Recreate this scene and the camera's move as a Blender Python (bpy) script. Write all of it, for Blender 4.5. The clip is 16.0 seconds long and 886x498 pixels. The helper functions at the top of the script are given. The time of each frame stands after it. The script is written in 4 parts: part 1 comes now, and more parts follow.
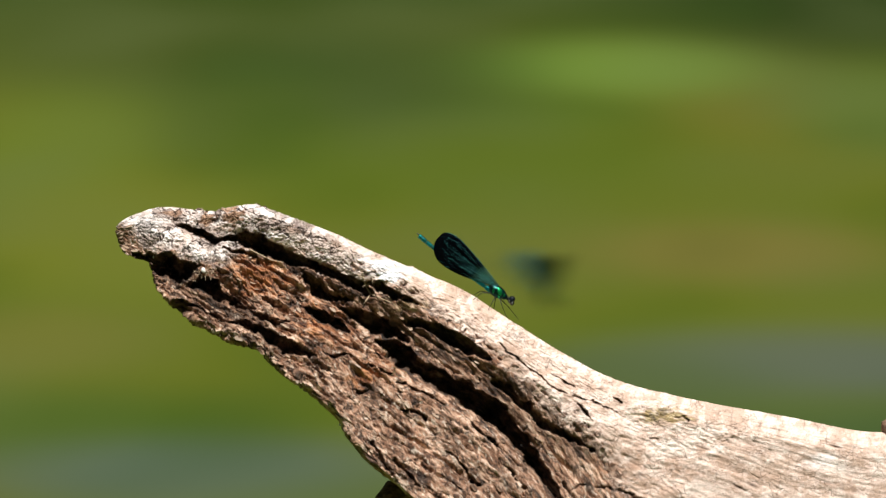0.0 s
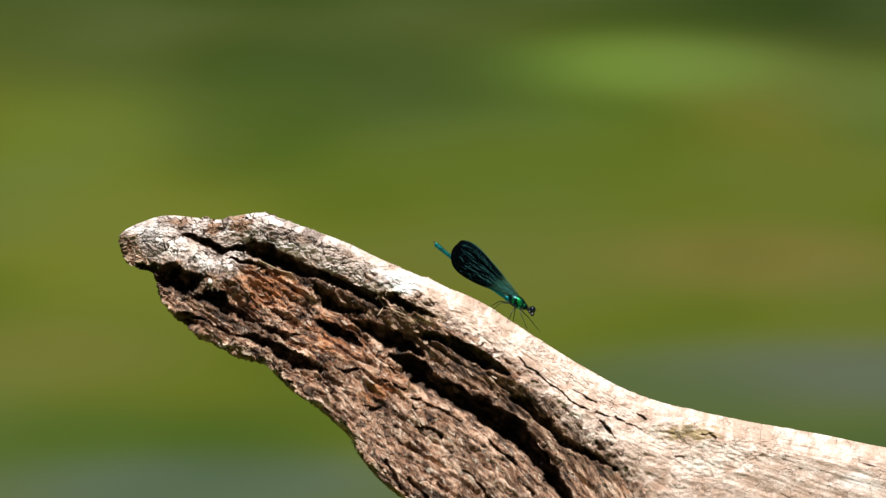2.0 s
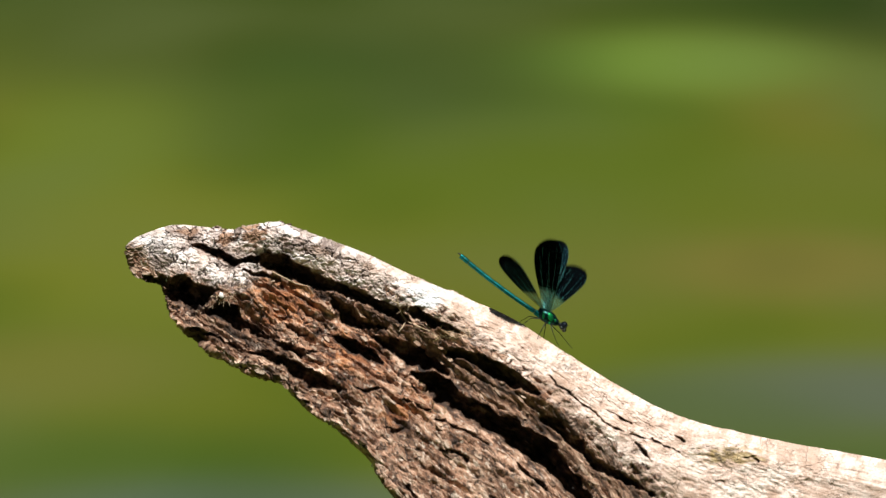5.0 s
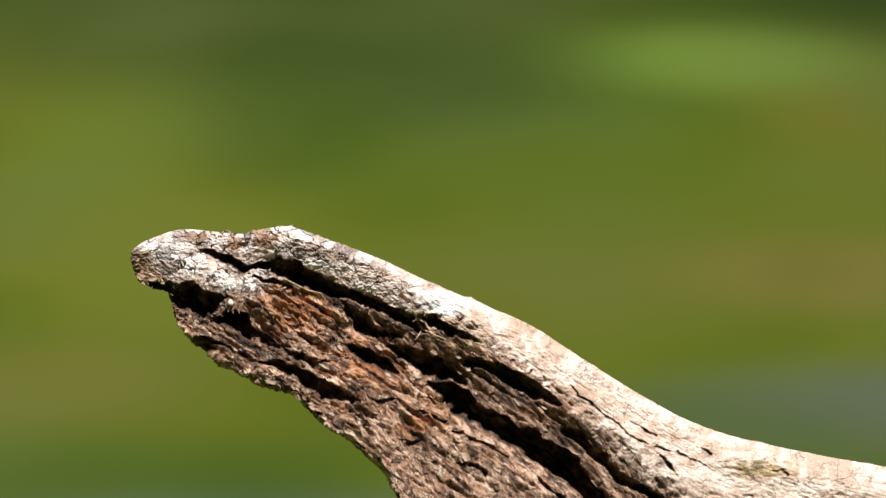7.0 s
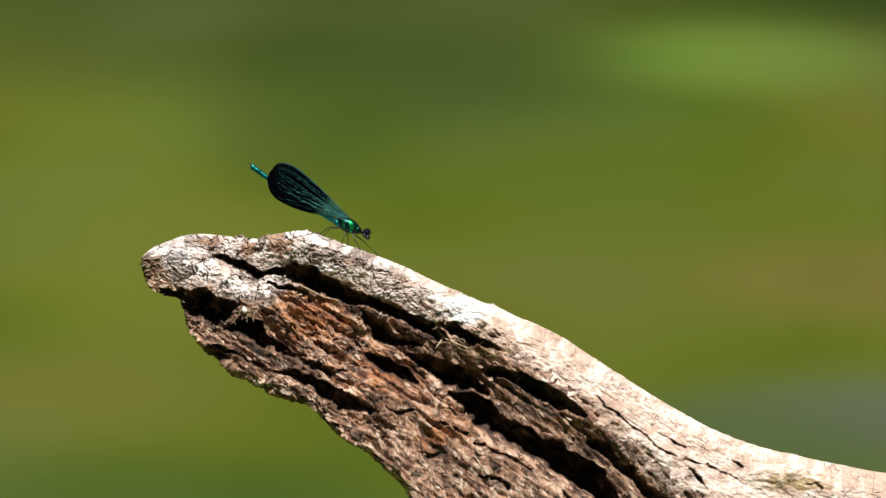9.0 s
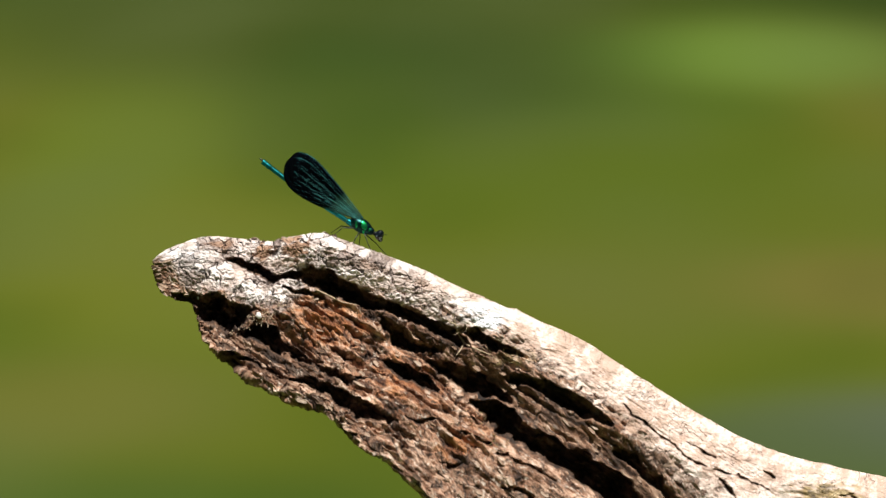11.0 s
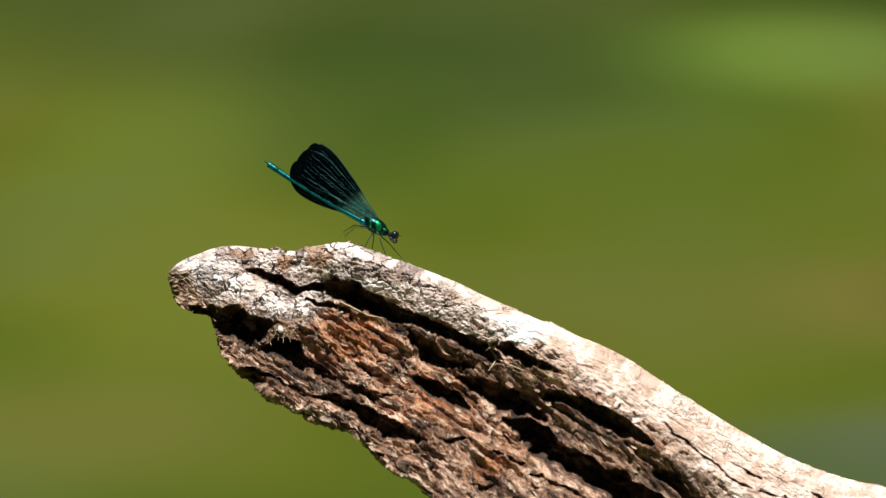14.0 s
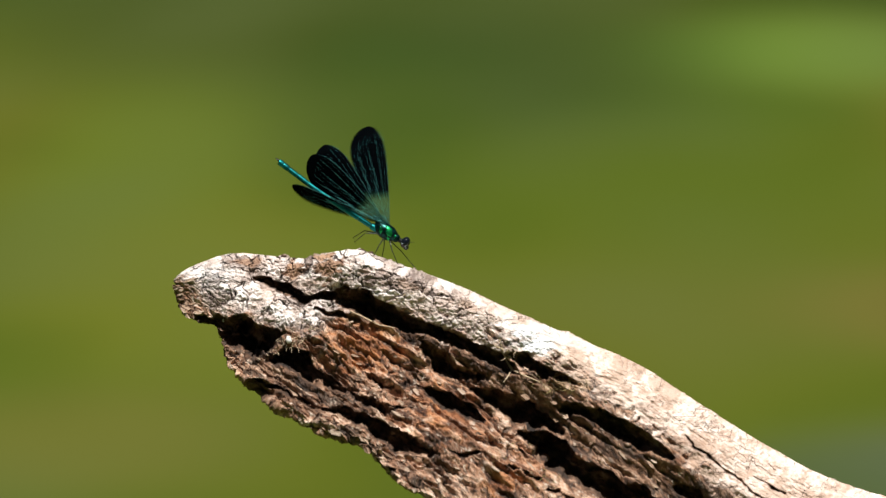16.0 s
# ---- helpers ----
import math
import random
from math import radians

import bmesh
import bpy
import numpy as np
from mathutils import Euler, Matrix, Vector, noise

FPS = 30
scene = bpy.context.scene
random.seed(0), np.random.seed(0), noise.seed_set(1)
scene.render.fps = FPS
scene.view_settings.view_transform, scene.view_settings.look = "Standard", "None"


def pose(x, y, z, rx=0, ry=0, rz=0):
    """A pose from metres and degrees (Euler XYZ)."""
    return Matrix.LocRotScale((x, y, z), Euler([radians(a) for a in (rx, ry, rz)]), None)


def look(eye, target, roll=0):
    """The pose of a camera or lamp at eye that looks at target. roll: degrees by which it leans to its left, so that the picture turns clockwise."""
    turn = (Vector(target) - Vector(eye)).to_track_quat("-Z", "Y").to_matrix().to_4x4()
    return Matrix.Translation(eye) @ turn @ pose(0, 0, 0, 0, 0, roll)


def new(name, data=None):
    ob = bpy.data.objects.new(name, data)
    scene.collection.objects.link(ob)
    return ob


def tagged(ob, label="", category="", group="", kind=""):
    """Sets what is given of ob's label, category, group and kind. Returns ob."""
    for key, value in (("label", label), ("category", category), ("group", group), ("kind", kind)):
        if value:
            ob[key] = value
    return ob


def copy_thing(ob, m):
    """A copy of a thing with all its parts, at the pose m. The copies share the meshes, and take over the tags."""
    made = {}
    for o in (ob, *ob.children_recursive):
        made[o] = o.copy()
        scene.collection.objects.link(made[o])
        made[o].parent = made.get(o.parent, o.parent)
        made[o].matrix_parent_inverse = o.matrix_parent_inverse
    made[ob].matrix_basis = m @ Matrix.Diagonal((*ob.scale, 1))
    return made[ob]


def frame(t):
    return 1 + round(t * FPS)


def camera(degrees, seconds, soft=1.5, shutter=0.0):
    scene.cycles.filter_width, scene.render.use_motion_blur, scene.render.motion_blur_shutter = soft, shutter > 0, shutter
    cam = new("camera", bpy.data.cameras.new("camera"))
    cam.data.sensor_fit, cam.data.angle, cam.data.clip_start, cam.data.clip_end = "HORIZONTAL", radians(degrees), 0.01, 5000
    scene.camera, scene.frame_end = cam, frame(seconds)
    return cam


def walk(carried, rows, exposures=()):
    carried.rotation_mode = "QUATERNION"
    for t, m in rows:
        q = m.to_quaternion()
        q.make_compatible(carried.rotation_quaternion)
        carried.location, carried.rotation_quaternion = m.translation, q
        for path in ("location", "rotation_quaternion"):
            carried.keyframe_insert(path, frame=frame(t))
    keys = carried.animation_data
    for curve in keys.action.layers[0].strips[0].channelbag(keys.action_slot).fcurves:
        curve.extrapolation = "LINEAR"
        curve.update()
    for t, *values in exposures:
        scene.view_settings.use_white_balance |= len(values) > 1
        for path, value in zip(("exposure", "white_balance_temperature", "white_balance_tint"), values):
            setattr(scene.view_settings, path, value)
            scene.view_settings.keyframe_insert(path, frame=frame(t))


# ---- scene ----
cam = camera(14.0, 16.0, soft=1.4, shutter=0.25)
# seconds, x, y, z, pitch, yaw, lean to the right
PATH = [
    (0, 0.0000, -0.0000, 0.9000, -16.000, 0.000, -0.000),
    (0.5, 0.0003, 0.0146, 0.8982, -16.058, 0.090, 0.027),
    (1, 0.0005, 0.0278, 0.8971, -16.110, 0.171, 0.052),
    (1.5, 0.0015, 0.0443, 0.8947, -16.178, 0.277, 0.085),
    (2, 0.0020, 0.0572, 0.8933, -16.232, 0.362, 0.111),
    (2.5, 0.0023, 0.0709, 0.8912, -16.291, 0.453, 0.140),
    (3, 0.0029, 0.0830, 0.8896, -16.343, 0.536, 0.166),
    (3.5, 0.0035, 0.0970, 0.8879, -16.405, 0.632, 0.197),
    (4, 0.0041, 0.1113, 0.8861, -16.470, 0.734, 0.230),
    (6.5, 0.0044, 0.1707, 0.8778, -16.757, 1.180, 0.379),
    (7, 0.0049, 0.1827, 0.8761, -16.818, 1.276, 0.412),
    (7.5, 0.0047, 0.1940, 0.8747, -16.876, 1.367, 0.444),
    (8, 0.0046, 0.2042, 0.8732, -16.931, 1.452, 0.474),
    (8.5, 0.0043, 0.2143, 0.8719, -16.985, 1.536, 0.503),
    (9, 0.0040, 0.2254, 0.8700, -17.046, 1.632, 0.537),
    (11.5, 0.0029, 0.2751, 0.8624, -17.335, 2.083, 0.701),
    (12, 0.0030, 0.2850, 0.8611, -17.395, 2.177, 0.737),
    (12.5, 0.0031, 0.2942, 0.8596, -17.452, 2.265, 0.770),
    (13, 0.0024, 0.3041, 0.8585, -17.515, 2.363, 0.807),
    (13.5, 0.0021, 0.3131, 0.8574, -17.572, 2.452, 0.842),
    (14, 0.0016, 0.3218, 0.8565, -17.628, 2.540, 0.877),
    (14.5, 0.0020, 0.3325, 0.8553, -17.699, 2.649, 0.920),
    (15, 0.0022, 0.3400, 0.8545, -17.749, 2.728, 0.952),
    (15.5, 0.0026, 0.3491, 0.8535, -17.810, 2.823, 0.990),
    (16, 0.0026, 0.3570, 0.8523, -17.866, 2.910, 1.025),
]
walk(cam, [(t, pose(x, y, z, 90 + p, 0, yaw) @ pose(0, 0, 0, 0, 0, -lean)) for t, x, y, z, p, yaw, lean in PATH])

# ---- light ----
STEP = 0.000222          # one drawing step on the log, in metres
REACH = 1.4175           # from the first eye to the log
TILT = -16.0
# the log's own upright plane: x along it, z up it, -y towards the bank where the camera stands
SITE = pose(0, 0, 0.9, TILT, 0, 0) @ pose(0, REACH, 0)
toward_sun = (SITE.to_3x3() @ Vector((0.17, -0.54, 0.83))).normalized()
sun_up = math.asin(toward_sun.z)
sun_round = math.atan2(toward_sun.x, toward_sun.y)

world = bpy.data.worlds.new("sky")
scene.world = world
world.use_nodes = True
wn = world.node_tree.nodes
sky = wn.new("ShaderNodeTexSky")
sky.sky_type, sky.sun_disc, sky.sun_elevation, sky.sun_rotation = "NISHITA", False, sun_up, sun_round
world.node_tree.links.new(sky.outputs[0], wn["Background"].inputs[0])
wn["Background"].inputs[1].default_value = 0.02
sun = new("sun", bpy.data.lights.new("sun", "SUN"))
sun.data.energy, sun.data.angle, sun.data.color = 5.0, radians(0.53), (1.0, 0.96, 0.90)
sun.matrix_world = look(toward_sun * 20, (0, 0, 0))
scene.view_settings.exposure = 0.40


# ---- materials ----
def material(name, rough=0.6, metal=0.0, color=(0.5, 0.5, 0.5)):
    m = bpy.data.materials.new(name)
    m.use_nodes = True
    b = m.node_tree.nodes["Principled BSDF"]
    b.inputs["Roughness"].default_value = rough
    b.inputs["Metallic"].default_value = metal
    b.inputs["Base Color"].default_value = (*color, 1)
    return m, m.node_tree, b


def node(tree, kind, **values):
    n = tree.nodes.new("ShaderNode" + kind)
    for key, value in values.items():
        if key in n.inputs:
            n.inputs[key].default_value = value
    return n


def join(tree, a, b):
    tree.links.new(a, b)


def noise_tex(tree, vector, scale, detail=4.0, rough=0.55, stretch=None, dist=0.0):
    if stretch:
        m = tree.nodes.new("ShaderNodeMapping")
        m.inputs["Scale"].default_value = stretch
        join(tree, vector, m.inputs["Vector"])
        vector = m.outputs[0]
    n = node(tree, "TexNoise", Scale=scale, Detail=detail, Roughness=rough, Distortion=dist)
    join(tree, vector, n.inputs["Vector"])
    return n.outputs[0]


def ramp(tree, fac, stops):
    r = tree.nodes.new("ShaderNodeValToRGB")
    el = r.color_ramp.elements
    while len(el) < len(stops):
        el.new(0.5)
    for e, (p, c) in zip(el, stops):
        e.position, e.color = p, (*c, 1) if len(c) == 3 else c
    join(tree, fac, r.inputs[0])
    return r.outputs[0]


def grey(v):
    return (v, v, v)


def blend(tree, fac, a, b, mode="MIX"):
    m = tree.nodes.new("ShaderNodeMix")
    m.data_type, m.blend_type = "RGBA", mode
    for sock, v in ((m.inputs[0], fac), (m.inputs[6], a), (m.inputs[7], b)):
        if isinstance(v, bpy.types.NodeSocket):
            join(tree, v, sock)
        elif isinstance(v, tuple):
            sock.default_value = (*v, 1)
        else:
            sock.default_value = v
    return m.outputs[2]


def sums(tree, op, a, b):
    m = tree.nodes.new("ShaderNodeMath")
    m.operation = op
    for sock, v in ((m.inputs[0], a), (m.inputs[1], b)):
        if isinstance(v, bpy.types.NodeSocket):
            join(tree, v, sock)
        else:
            sock.default_value = v
    return m.outputs[0]


def bump(tree, height, b, strength, distance):
    n = node(tree, "Bump", Strength=strength, Distance=distance)
    join(tree, height, n.inputs["Height"])
    join(tree, n.outputs[0], b.inputs["Normal"])


def attr(tree, name, out="Fac"):
    a = tree.nodes.new("ShaderNodeAttribute")
    a.attribute_name = name
    return a.outputs[out]


def driftwood_material():
    m, tree, b = material("driftwood", 0.85)
    grain = attr(tree, "grain", "Vector")
    plate, scale = attr(tree, "plate"), attr(tree, "scale")
    silvered, sleek = attr(tree, "silver"), attr(tree, "sleek")
    wide = noise_tex(tree, grain, 60, 4, 0.6, (0.6, 1.0, 1.0))
    mid = noise_tex(tree, grain, 230, 7, 0.72, (0.6, 1.1, 1.0), 0.05)
    fine = noise_tex(tree, grain, 800, 4, 0.65, (0.7, 1.1, 1.0))
    crumb = noise_tex(tree, grain, 560, 3, 0.6, (0.8, 1.0, 1.0))
    spots = noise_tex(tree, grain, 330, 4, 0.7, (0.8, 1.0, 1.0), 0.15)
    # bleached bare wood: cream above, tan stains with torn edges, brown specks and a scurf along the limb
    patch = noise_tex(tree, grain, 190, 8, 0.74, (0.8, 1.0, 1.0), 0.1)
    bare = ramp(tree, patch, [(0.32, (0.38, 0.25, 0.19)), (0.42, (0.60, 0.445, 0.365)), (0.51, (0.76, 0.60, 0.52)), (0.64, (0.87, 0.765, 0.69))])
    stain = noise_tex(tree, grain, 95, 9, 0.76, (0.75, 1.1, 1.0), 0.2)
    bare = blend(tree, ramp(tree, stain, [(0.50, grey(0)), (0.545, grey(0.7))]), bare, (0.47, 0.325, 0.24))
    bare = blend(tree, ramp(tree, stain, [(0.39, grey(0.6)), (0.45, grey(0))]), bare, (0.84, 0.76, 0.68))
    scurf = noise_tex(tree, grain, 420, 6, 0.78, (0.6, 1.1, 1.0), 0.1)
    bare = blend(tree, ramp(tree, scurf, [(0.55, grey(0)), (0.64, grey(0.6))]), bare, (0.36, 0.25, 0.18))
    bare = blend(tree, ramp(tree, scurf, [(0.33, grey(0.45)), (0.42, grey(0))]), bare, (0.86, 0.80, 0.73))
    thread = noise_tex(tree, grain, 120, 4, 0.6, (0.45, 1.1, 1.0), 0.0)
    hair = sums(tree, "ABSOLUTE", sums(tree, "SUBTRACT", thread, 0.5), 0.0)
    hair = sums(tree, "MULTIPLY", ramp(tree, hair, [(0.0, grey(1)), (0.008, grey(0))]), ramp(tree, wide, [(0.50, grey(0.0)), (0.62, grey(0.75))]))
    bare = blend(tree, hair, bare, (0.26, 0.17, 0.12))
    bare = blend(tree, ramp(tree, crumb, [(0.58, grey(0)), (0.64, grey(0.5))]), bare, (0.40, 0.28, 0.205))
    bare = blend(tree, ramp(tree, spots, [(0.60, grey(0)), (0.66, grey(0.7))]), bare, (0.33, 0.235, 0.175))
    # weathered grey crown in small scales
    silver = ramp(tree, sums(tree, "ADD", sums(tree, "MULTIPLY", patch, 0.75), sums(tree, "MULTIPLY", scale, 0.22)), [(0.35, (0.20, 0.15, 0.13)), (0.43, (0.47, 0.385, 0.345)), (0.50, (0.69, 0.60, 0.56)), (0.60, (0.88, 0.82, 0.79))])
    silver = blend(tree, ramp(tree, stain, [(0.53, grey(0)), (0.60, grey(0.6))]), silver, (0.36, 0.245, 0.18))
    silver = blend(tree, ramp(tree, crumb, [(0.33, grey(0.6)), (0.40, grey(0))]), silver, (0.16, 0.115, 0.09))
    bare = blend(tree, silvered, bare, silver)
    # thin drying cracks
    crack = node(tree, "TexVoronoi", Scale=240.0)
    crack.feature = "DISTANCE_TO_EDGE"
    bent = tree.nodes.new("ShaderNodeVectorMath")
    bent.operation = "MULTIPLY_ADD"
    wob = node(tree, "TexNoise", Scale=420.0, Detail=3.0)
    join(tree, grain, wob.inputs["Vector"])
    join(tree, wob.outputs["Color"], bent.inputs[0])
    bent.inputs[1].default_value = (0.0022, 0.0022, 0.0)
    join(tree, grain, bent.inputs[2])
    join(tree, bent.outputs[0], crack.inputs["Vector"])
    gap = sums(tree, "MULTIPLY", ramp(tree, crack.outputs["Distance"], [(0.0, grey(1)), (0.035, grey(0))]), ramp(tree, noise_tex(tree, grain, 110, 4, 0.7), [(0.50, grey(0.0)), (0.60, grey(1.0))]))
    bare = blend(tree, sums(tree, "MULTIPLY", gap, sums(tree, "MULTIPLY", silvered, 0.65)), bare, (0.17, 0.115, 0.085))
    # decayed bark: every plate has its own tone, from rotten brown to bleached grey
    tone = sums(tree, "ADD", sums(tree, "MULTIPLY", mid, 0.78), sums(tree, "MULTIPLY", plate, 0.24))
    bark = ramp(tree, tone, [(0.35, (0.028, 0.014, 0.009)), (0.45, (0.16, 0.077, 0.043)), (0.53, (0.37, 0.205, 0.128)), (0.61, (0.60, 0.40, 0.285)), (0.71, (0.80, 0.64, 0.53))])
    bark = blend(tree, ramp(tree, stain, [(0.40, grey(0.45)), (0.47, grey(0))]), bark, (0.54, 0.37, 0.27))
    bark = blend(tree, ramp(tree, spots, [(0.56, grey(0)), (0.66, grey(0.6))]), bark, (0.46, 0.37, 0.30))
    bark = blend(tree, ramp(tree, wide, [(0.51, grey(0)), (0.63, grey(0.5))]), bark, (0.16, 0.085, 0.05))
    bark = blend(tree, ramp(tree, crumb, [(0.36, grey(0.85)), (0.45, grey(0))]), bark, (0.04, 0.023, 0.016))
    bark = blend(tree, ramp(tree, crumb, [(0.58, grey(0)), (0.66, grey(0.7))]), bark, (0.74, 0.63, 0.52))
    rust = ramp(tree, tone, [(0.36, (0.05, 0.017, 0.008)), (0.48, (0.24, 0.088, 0.035)), (0.60, (0.49, 0.215, 0.088)), (0.72, (0.64, 0.40, 0.24))])
    bark = blend(tree, attr(tree, "rust"), bark, rust)
    bare = blend(tree, attr(tree, "rust"), bare, ramp(tree, spots, [(0.35, (0.19, 0.10, 0.062)), (0.6, (0.42, 0.265, 0.175))]))
    col = blend(tree, attr(tree, "bare"), bark, bare)
    # near-black brown that paints shade into the furrows, and rot beside them
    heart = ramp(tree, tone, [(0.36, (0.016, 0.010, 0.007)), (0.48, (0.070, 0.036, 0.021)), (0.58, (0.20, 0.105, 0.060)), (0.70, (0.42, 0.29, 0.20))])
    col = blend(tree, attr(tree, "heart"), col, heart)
    col = blend(tree, attr(tree, "check"), col, (0.05, 0.034, 0.026))
    mossy = ramp(tree, scurf, [(0.36, (0.07, 0.045, 0.012)), (0.52, (0.30, 0.215, 0.075)), (0.64, (0.62, 0.50, 0.30))])
    col = blend(tree, attr(tree, "moss"), col, mossy)
    # white droppings, and glare on the crown painted as a pale wash
    col = blend(tree, attr(tree, "lime"), col, (0.86, 0.87, 0.88))
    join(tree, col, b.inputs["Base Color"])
    h = sums(tree, "ADD", fine, sums(tree, "MULTIPLY", spots, 1.3))
    h = sums(tree, "SUBTRACT", h, sums(tree, "ADD", sums(tree, "MULTIPLY", gap, 0.7), sums(tree, "MULTIPLY", hair, 1.0)))
    h = sums(tree, "MULTIPLY", h, ramp(tree, sleek, [(0.0, grey(1.0)), (1.0, grey(0.60))]))
    bump(tree, h, b, 0.9, 0.0009)
    return m


# the stream's weed, and its reflections painted as patches of colour: x, y, half width, half length, colour, weight
WEED_REFLECTIONS = [
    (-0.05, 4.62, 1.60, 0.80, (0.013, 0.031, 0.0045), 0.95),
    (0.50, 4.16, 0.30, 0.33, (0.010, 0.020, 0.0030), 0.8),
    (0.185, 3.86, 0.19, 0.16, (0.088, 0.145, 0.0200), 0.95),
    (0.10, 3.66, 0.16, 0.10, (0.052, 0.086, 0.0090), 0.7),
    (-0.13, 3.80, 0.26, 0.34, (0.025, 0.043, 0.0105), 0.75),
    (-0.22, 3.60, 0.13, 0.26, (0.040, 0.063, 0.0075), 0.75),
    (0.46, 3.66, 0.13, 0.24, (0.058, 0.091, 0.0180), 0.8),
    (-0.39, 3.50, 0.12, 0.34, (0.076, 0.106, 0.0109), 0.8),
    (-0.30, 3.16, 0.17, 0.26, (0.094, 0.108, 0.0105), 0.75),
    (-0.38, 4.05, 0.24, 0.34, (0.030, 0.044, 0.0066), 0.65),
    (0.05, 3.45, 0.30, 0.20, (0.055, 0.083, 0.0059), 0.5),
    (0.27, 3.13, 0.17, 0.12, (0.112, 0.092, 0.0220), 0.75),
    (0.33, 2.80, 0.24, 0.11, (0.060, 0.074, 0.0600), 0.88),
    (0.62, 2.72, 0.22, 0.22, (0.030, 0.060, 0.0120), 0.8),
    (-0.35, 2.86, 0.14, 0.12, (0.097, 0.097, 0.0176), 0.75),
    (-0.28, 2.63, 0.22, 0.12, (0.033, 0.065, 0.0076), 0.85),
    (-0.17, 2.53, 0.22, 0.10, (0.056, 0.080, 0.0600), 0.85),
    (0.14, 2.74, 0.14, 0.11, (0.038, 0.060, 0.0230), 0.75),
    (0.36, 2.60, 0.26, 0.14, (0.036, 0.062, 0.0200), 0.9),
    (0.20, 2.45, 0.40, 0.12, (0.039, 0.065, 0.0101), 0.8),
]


def water_material():
    m, tree, b = material("stream_water", 0.45)
    b.inputs["IOR"].default_value = 1.33
    b.inputs["Specular IOR Level"].default_value = 0.10
    place = tree.nodes.new("ShaderNodeTexCoord").outputs["Object"]
    wavy = noise_tex(tree, place, 2.2, 1, 0.4, (1.0, 0.7, 1.0))
    col = ramp(tree, wavy, [(0.30, (0.053, 0.080, 0.0068)), (0.5, (0.069, 0.086, 0.0076)), (0.7, (0.083, 0.087, 0.0094))])
    far_patches = noise_tex(tree, place, 1.1, 3, 0.55, (1.0, 0.6, 1.0))
    wild = ramp(tree, far_patches, [(0.28, (0.028, 0.060, 0.009)), (0.40, (0.055, 0.088, 0.010)), (0.50, (0.074, 0.088, 0.008)), (0.60, (0.075, 0.098, 0.040)), (0.72, (0.10, 0.165, 0.024))])
    away = tree.nodes.new("ShaderNodeVectorMath")
    away.operation = "DISTANCE"
    away.inputs[1].default_value = (0.0, 3.4, 0.0)
    join(tree, place, away.inputs[0])
    col = blend(tree, ramp(tree, sums(tree, "MULTIPLY", away.outputs["Value"], 0.5), [(0.42, grey(0)), (0.9, grey(1))]), col, wild)
    # reflected bank and sky are mixed into the base colour with the weed
    for x, y, hw, hl, color, weight in WEED_REFLECTIONS:
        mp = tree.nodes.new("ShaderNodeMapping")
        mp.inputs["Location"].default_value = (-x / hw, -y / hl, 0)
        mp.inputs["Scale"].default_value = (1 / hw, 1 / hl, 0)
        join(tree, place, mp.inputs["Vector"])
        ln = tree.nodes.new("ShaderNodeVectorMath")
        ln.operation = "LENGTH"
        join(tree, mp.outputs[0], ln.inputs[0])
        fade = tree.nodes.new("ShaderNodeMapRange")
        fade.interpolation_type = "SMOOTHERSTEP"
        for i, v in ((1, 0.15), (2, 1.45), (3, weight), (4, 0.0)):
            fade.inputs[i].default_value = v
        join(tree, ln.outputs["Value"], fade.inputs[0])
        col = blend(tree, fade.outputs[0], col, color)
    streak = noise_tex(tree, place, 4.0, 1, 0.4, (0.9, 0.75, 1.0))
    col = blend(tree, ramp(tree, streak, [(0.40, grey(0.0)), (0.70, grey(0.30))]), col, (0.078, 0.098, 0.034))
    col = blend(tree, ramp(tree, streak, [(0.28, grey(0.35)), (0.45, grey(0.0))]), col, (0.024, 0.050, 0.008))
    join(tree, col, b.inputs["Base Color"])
    return m


DRIFTWOOD = driftwood_material()
WATER = water_material()


# ---- mesh helpers ----
def part(name, bm, mat, parent=None, label="", smooth=True):
    me = bpy.data.meshes.new(name)
    bm.to_mesh(me)
    bm.free()
    for p in me.polygons:
        p.use_smooth = smooth
    me.materials.append(mat)
    ob = new(name, me)
    ob.parent = parent
    if label:
        ob["label"] = label
    return ob


def tube(bm, points, radii, sides=8, flat=1.0):
    """A closed tube through the points."""
    rings = []
    pts = [Vector(p) for p in points]
    for i, p in enumerate(pts):
        d = (pts[min(i + 1, len(pts) - 1)] - pts[max(i - 1, 0)]).normalized()
        a = d.cross(Vector((0, 1, 0.02)))
        a = (a if a.length > 1e-3 else d.cross(Vector((1, 0, 0)))).normalized()
        c = d.cross(a)
        rings.append([bm.verts.new(p + radii[i] * (math.cos(2 * math.pi * k / sides) * a + flat * math.sin(2 * math.pi * k / sides) * c)) for k in range(sides)])
    for r, s in zip(rings, rings[1:]):
        for k in range(sides):
            bm.faces.new((r[k], r[(k + 1) % sides], s[(k + 1) % sides], s[k]))
    for cap in (bm.faces.new(rings[0][::-1]), bm.faces.new(rings[-1])):
        for e in cap.edges:
            e.smooth = False


def ball(bm, centre, radii, seg=16, rings=10):
    made = bmesh.ops.create_uvsphere(bm, u_segments=seg, v_segments=rings, radius=1.0)
    for v in made["verts"]:
        v.co = Vector(centre) + Vector((v.co.x * radii[0], v.co.y * radii[1], v.co.z * radii[2]))


# ---- the stream ----
def build_water():
    bm = bmesh.new()
    bmesh.ops.create_grid(bm, x_segments=40, y_segments=40, size=600)
    return tagged(part("water", bm, WATER, smooth=False), "slow green stream water with weed and soft painted reflections", "water", kind="structure")


water = build_water()


